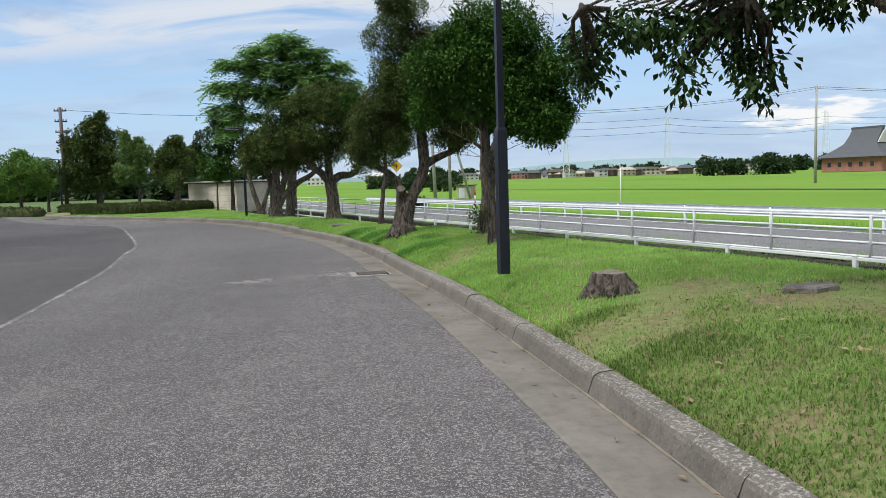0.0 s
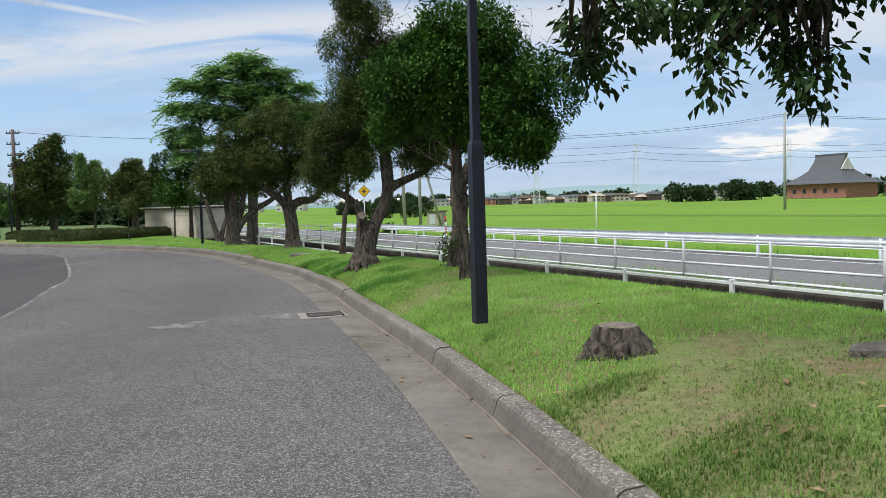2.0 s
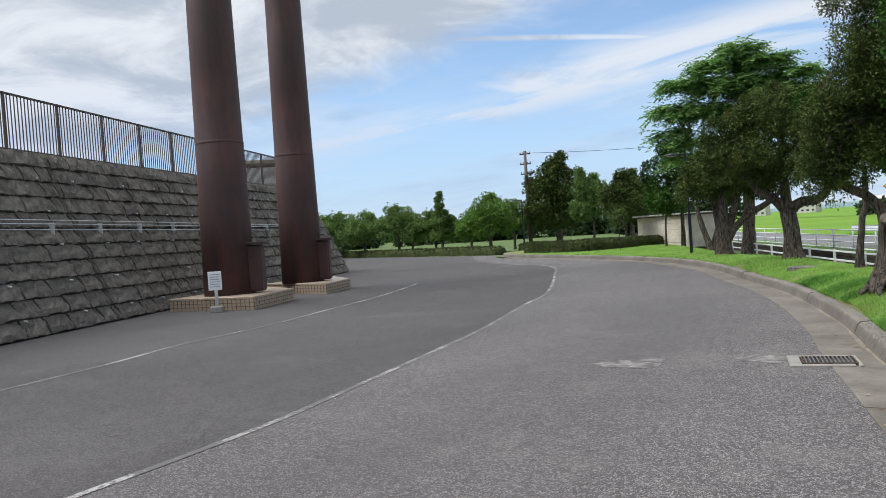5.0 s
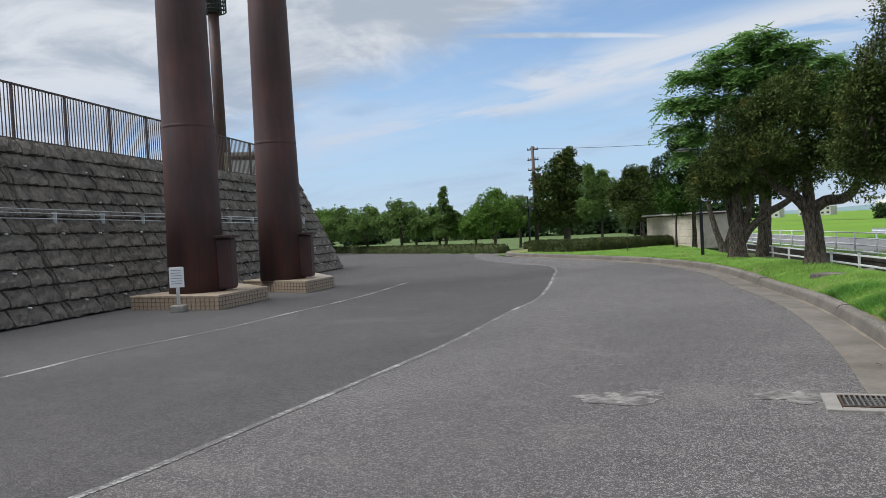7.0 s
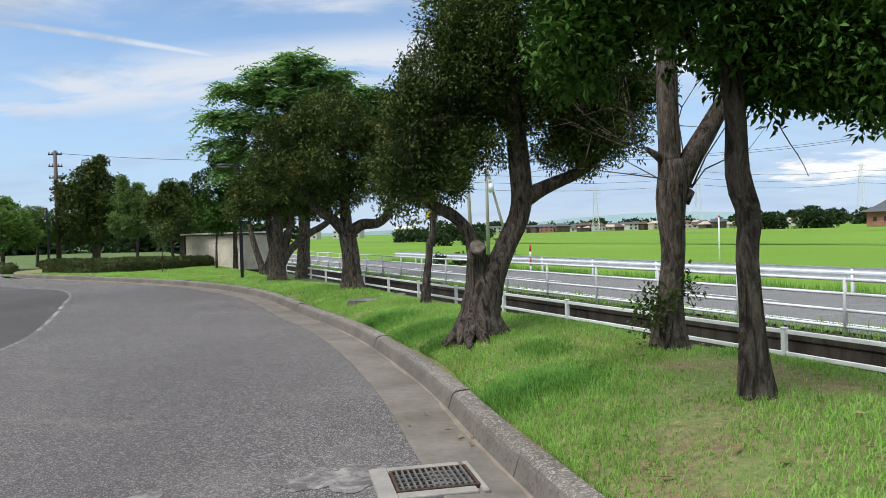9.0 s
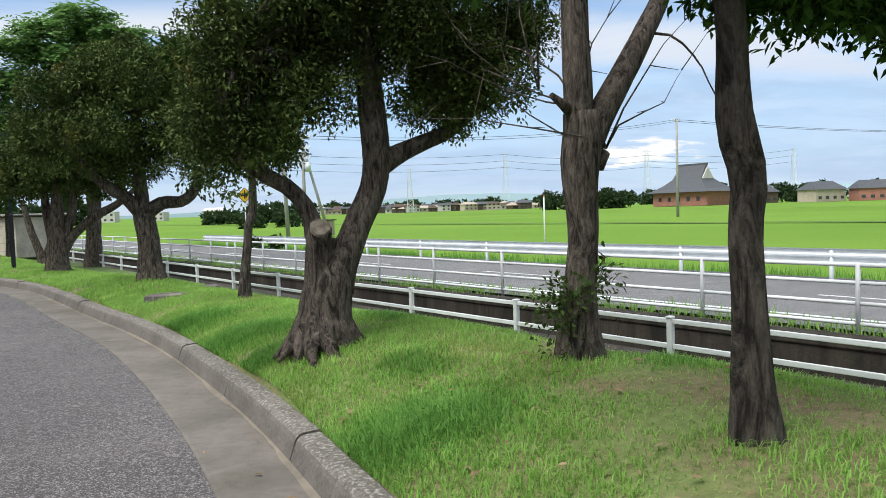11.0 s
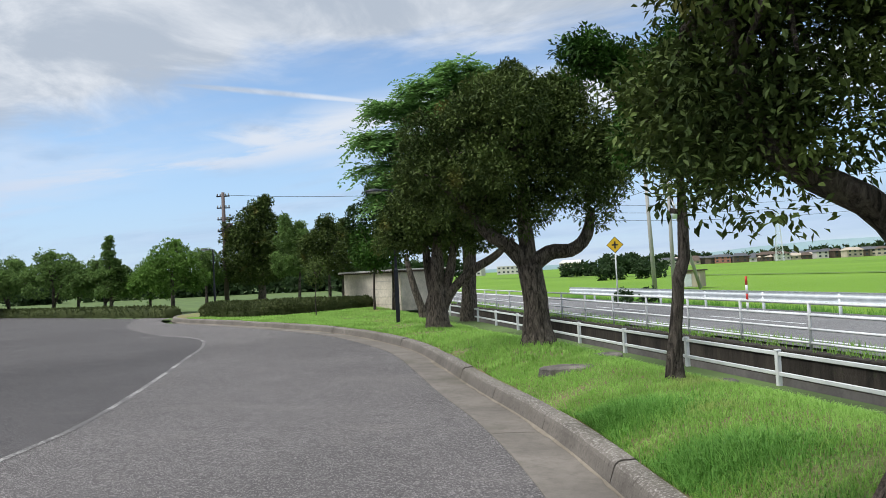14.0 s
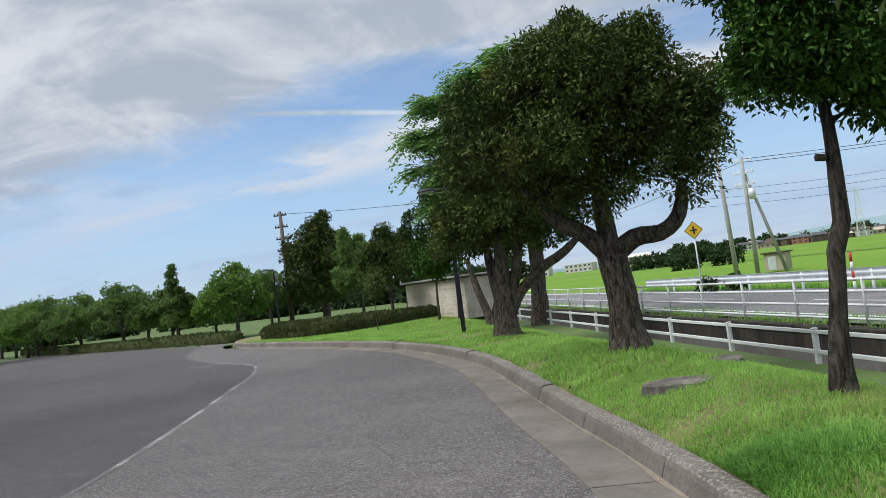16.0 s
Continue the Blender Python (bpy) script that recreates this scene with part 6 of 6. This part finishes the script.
woods([(90, 300), (112, 292)], 8, 3.6, 5, "dark green clump of trees before the temple", 1)
woods([(150, 320), (240, 310), (360, 300)], 22, 4.5, 7, "belt of dark green trees behind the farmhouses", 2)
woods([(-26, 190), (-18, 192), (-8, 196)], 9, 2.4, 2.4, "dark green grove beyond the paddy", 3)
woods([(-13, 128), (-5, 128)], 5, 1.3, 1.7, "dark green bushes at the roadside", 4)
woods([(-60, 640), (90, 670), (230, 620), (330, 520)], 40, 7, 7, "belt of trees behind the far town", 5)
woods([(-300, 260), (-200, 300), (-100, 330)], 34, 7, 5.5, "far belt of trees beyond the park", 6)
woods([(-150, 100), (-120, 118), (-80, 130), (-45, 125)], 26, 3, 2.4, "belt of bushes at the far side of the park", 7)
woods([(-5.0, 50.3), (-4.2, 51)], 2, .45, .75, "small round bush behind the guard rail", 8)

# field paths and the hill on the horizon, its distance haze painted as pale blue
for v, w in ((62, 1.6), (150, 2.2)):
    strip("field_path", -160, 400, v, v + w, -.4 if v < 100 else -.3, PARK, "narrow grassy bank between the rice paddies", 80, "field path")
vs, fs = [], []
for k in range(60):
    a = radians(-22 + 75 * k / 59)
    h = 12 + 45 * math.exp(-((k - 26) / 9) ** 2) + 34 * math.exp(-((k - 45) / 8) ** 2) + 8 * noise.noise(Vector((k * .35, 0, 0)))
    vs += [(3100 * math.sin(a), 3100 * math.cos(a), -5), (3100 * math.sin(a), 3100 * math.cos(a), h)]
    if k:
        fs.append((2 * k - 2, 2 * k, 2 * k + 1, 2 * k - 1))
tagged(new("backdrop", mesh("backdrop", vs, fs, HAZE_HILL)), "low hills on the horizon with distance haze painted in their colour", "hills", kind="structure")

# ---- stones of the retaining wall ----
rng = random.Random(4)
ROWS = 11
variants = []
for k in range(6):
    rr = random.Random(50 + k)
    n, mth = 10, 3
    vs = []
    for j in range(mth + 1):
        for i in range(n + 1):
            bulge = (.11, .105, .085, .045)[j] + rr.uniform(-.04, .035) - (.008 if i in (0, n) else 0)
            jag = rr.uniform(-.07, .07) if j == 0 and 0 < i < n else rr.uniform(-.05, .03) if 0 < j < mth else 0
            vs.append((-.5 + i / n + (rr.uniform(-.05, .05) if 0 < i < n else 0), -bulge, -.5 + j / mth + jag))
    fs = [(j * (n + 1) + i, j * (n + 1) + i + 1, (j + 1) * (n + 1) + i + 1, (j + 1) * (n + 1) + i) for j in range(mth) for i in range(n)]
    b = len(vs)
    rim = [i for i in range(n + 1)] + [j * (n + 1) + n for j in range(1, mth + 1)] + [mth * (n + 1) + i for i in range(n - 1, -1, -1)] + [j * (n + 1) for j in range(mth - 1, 0, -1)]
    vs += [(vs[i][0], .1, vs[i][2]) for i in rim]
    fs += [(rim[i], b + i, b + (i + 1) % len(rim), rim[(i + 1) % len(rim)]) for i in range(len(rim))]
    variants.append(mesh("stone", vs, fs, STONE))
count = 0
rest = Geo()
for r in range(ROWS):
    s = 12.0 + rng.uniform(0, .8)
    while s < 56:
        w = rng.uniform(.6, 1.3)
        if s < 19.6 < s + w or 19.6 <= s < 19.97:      # an open joint runs up the wall here
            w = max(.2, 19.96 - s)
        elif 19.95 < s < 20.02:
            s = 20.03
        h0, h1 = WALL_H * r / ROWS, WALL_H * (r + 1) / ROWS
        a0, a1 = Vector(wall_point(s + .02, h0)), Vector(wall_point(s + w - .02, h0))
        b0 = Vector(wall_point(s + .02, h1))
        ex = a1 - a0
        ez = (b0 - a0) * .972
        ey = ez.cross(ex).normalized()
        c = (a0 + a1 + ez) / 2
        m_ = Matrix((ex, ey, ez)).transposed().to_4x4()
        m_.translation = c + ez * .012
        me = variants[rng.randrange(6)]
        if count < 300:
            part("stone", me, wall, at=m_)
            count += 1
        else:
            rest.add([m_ @ v.co for v in me.vertices], [tuple(p.vertices) for p in me.polygons])
        s += w
if rest.v:
    o = part("upper_stones", rest.mesh("upper_stones", STONE), wall)
    o["kind"] = "stuff"

# ---- grass ----
def grass(name, n, area, lo, hi, width, mat, label, keep):
    P, Z, Hh = [], [], []
    rr = random.Random(77)
    while len(P) < n:
        k = rr.uniform(*area)
        i = int(k)
        p = KERB_LINE[i] + (KERB_LINE[i + 1] - KERB_LINE[i]) * (k - i)
        o = KERB_OUT[i]
        w = .26 + 9.4 * rr.random() ** 1.35
        x, y = p[0] + o[0] * w, p[1] + o[1] * w
        if V(x, y) > 9.85:
            continue
        c = keep(x, y, w)
        if rr.random() > c:
            continue
        P.append((x, y))
        Hh.append(c)
    P = np.array(P)
    # heights from a coarse lookup
    key = {}
    z = np.empty(n)
    for i, (x, y) in enumerate(P):
        q_ = (round(x * 30), round(y * 30))
        if q_ not in key:
            key[q_] = verge_z(q_[0] / 30, q_[1] / 30)
        z[i] = key[q_]
    base = np.column_stack([P, z - .01])
    a = nrng.uniform(0, 6.28, n)
    L = nrng.uniform(lo, hi, n) * (.45 + .75 * np.array(Hh))
    lean = nrng.uniform(.25, 1.15, n)
    d = np.column_stack([np.cos(a), np.sin(a), np.zeros(n)])
    s = np.column_stack([-np.sin(a), np.cos(a), np.zeros(n)]) * width * nrng.uniform(.6, 1.4, (n, 1))
    mid = base + d * (L * lean * .35)[:, None] + np.array([0, 0, 1]) * (L * .6)[:, None]
    tip = base + d * (L * lean)[:, None] + np.array([0, 0, 1]) * (L * (1 - .35 * lean))[:, None]
    v = np.stack([base - s, base + s, mid + s * .7, mid - s * .7, tip], 1).reshape(-1, 3)
    b = np.arange(n)[:, None] * 5
    f = np.concatenate([b + np.array([[0, 1, 2]]), b + np.array([[0, 2, 3]]), b + np.array([[3, 2, 4]])], 1).reshape(-1, 3)
    tagged(new(name, leaf_mesh(name, v, f, mat)), label, "grass", kind="stuff")


def turf_cover(x, y, w):
    bare = noise.noise(Vector((x * .55, y * .55, 3.0))) + .5 * noise.noise(Vector((x * 1.7, y * 1.7, 1.0)))
    c = .95 - max(0, bare - .1) * 1.5 - .38 * (1 - smooth01((y - 4.5) / 3.5)) * (.6 + .8 * noise.noise(Vector((x * 1.1, y * 1.1, 6.0))))
    c -= .8 * math.exp(-((x - 4.1) ** 2 + (y - 4.6) ** 2) / .9) + .6 * math.exp(-((x + .3) ** 2 + (y - 9.9) ** 2) / .15) + .7 * math.exp(-((x - .13) ** 2 + (y - 10.8) ** 2) / .12) + .6 * math.exp(-((x - .29) ** 2 + (y - 10.1) ** 2) / .1)
    return max(.2, min(1, c)) * (.5 + .5 * min(1, w / .5))


def tuft_cover(x, y, w):
    t = noise.noise(Vector((x * .8 + 9, y * .8, 8.0)))
    clump = sum(math.exp(-((x - cx) ** 2 / .28 + (y - cy) ** 2 / .2)) for cx, cy in ((-2.86, 17.9), (-2.1, 16.35), (-.7, 12.5)))
    return min(1, smooth01((t - .18) / .4) ** 2 * .4 + .95 * clump)


K0 = int(np.argmin(np.hypot(KERB_LINE[:, 0] - 2.2, KERB_LINE[:, 1] + .2)))
K1 = int(np.argmin(np.hypot(KERB_LINE[:, 0] + 5.2, KERB_LINE[:, 1] - 21.3)))
K2 = int(np.argmin(np.hypot(KERB_LINE[:, 0] + 24, KERB_LINE[:, 1] - 40.5)))
KD = int(np.argmin(np.hypot(KERB_LINE[:, 0] - .9, KERB_LINE[:, 1] - 4.9)))
grass("grass", 85000, (K0, KD), .025, .075, .0038, BLADE_DRY, "short weedy olive green grass with bare earth", turf_cover)
grass("grass", 175000, (KD, K1), .03, .08, .0037, BLADE, "short bright green grass on the verge", turf_cover)
grass("grass", 60000, (K1, K2), .06, .12, .01, BLADE, "short bright green grass farther along the verge", turf_cover)
grass("weeds", 30000, (K0, K1 + 8), .07, .16, .0035, BLADE_DARK, "taller dark green tufts in the grass", tuft_cover)


def roadside(name, n, v0, v1, u0, u1, z, lo, hi, mat, label):
    u = nrng.uniform(u0, u1, n * 3)
    v = nrng.uniform(v0, v1, n * 3)
    keep = np.array([noise.noise(Vector((a * .5, b * 1.5, 4.0))) + .35 * nrng.random() > .05 for a, b in zip(u, v)])
    u, v = u[keep][:n], v[keep][:n]
    n = len(u)
    base = np.column_stack([u * RX + v * RY, u * RY - v * RX, np.full(n, z)])
    a = nrng.uniform(0, 6.28, n)
    L = nrng.uniform(lo, hi, n)
    d = np.column_stack([np.cos(a), np.sin(a), np.zeros(n)])
    sd_ = np.column_stack([-np.sin(a), np.cos(a), np.zeros(n)]) * .012
    tip = base + d * (L * .4)[:, None] + np.array([0, 0, 1.0]) * L[:, None]
    v_ = np.stack([base - sd_, base + sd_, tip], 1).reshape(-1, 3)
    f_ = np.arange(n * 3).reshape(-1, 3)
    tagged(new(name, leaf_mesh(name, v_, f_, mat)), label, "weeds", kind="stuff")


roadside("weeds", 9000, 13.1, 14.5, -16, 60, -.34, .06, .26, BLADE, "patchy weeds along the ditch coping")
roadside("weeds", 16000, 20.6, 22.2, -16, 60, -.55, .15, .5, BLADE_DARK, "rank grass under the guard rail")

# dead leaves and twigs shed on the verge and in the gutter
rr = random.Random(91)
vs, fs = [], []
for k in range(520):
    y = rr.uniform(-1.5, 13.5)
    i = int(np.argmin(np.abs(KERB_LINE[:, 1] - y)))
    w = rr.choice((rr.uniform(-.4, .02), rr.uniform(.35, 3.2), rr.uniform(.35, 3.2)))
    x, y = KERB_LINE[i, 0] + KERB_OUT[i, 0] * w + rr.uniform(-.2, .2) * tang[i, 0], KERB_LINE[i, 1] + KERB_OUT[i, 1] * w + rr.uniform(-.2, .2) * tang[i, 1]
    if w < 0 and rr.random() < .7:
        continue
    z = .016 if w < .05 else verge_z(x, y) + .03
    a, L = rr.uniform(0, 6.28), rr.uniform(.02, .05)
    d, e = Vector((math.cos(a), math.sin(a), rr.uniform(-.2, .2))) * L, Vector((-math.sin(a), math.cos(a), rr.uniform(-.3, .3))) * L * .4
    p = Vector((x, y, z))
    n = len(vs)
    vs += [tuple(p - d), tuple(p + e + Vector((0, 0, .006))), tuple(p + d), tuple(p - e + Vector((0, 0, .006)))]
    fs += [(n, n + 1, n + 2), (n, n + 2, n + 3)]
tagged(new("dead_leaves", mesh("dead_leaves", vs, fs, DEAD_LEAF)), "dry tan leaves scattered on grass and gutter", "leaves", kind="stuff")
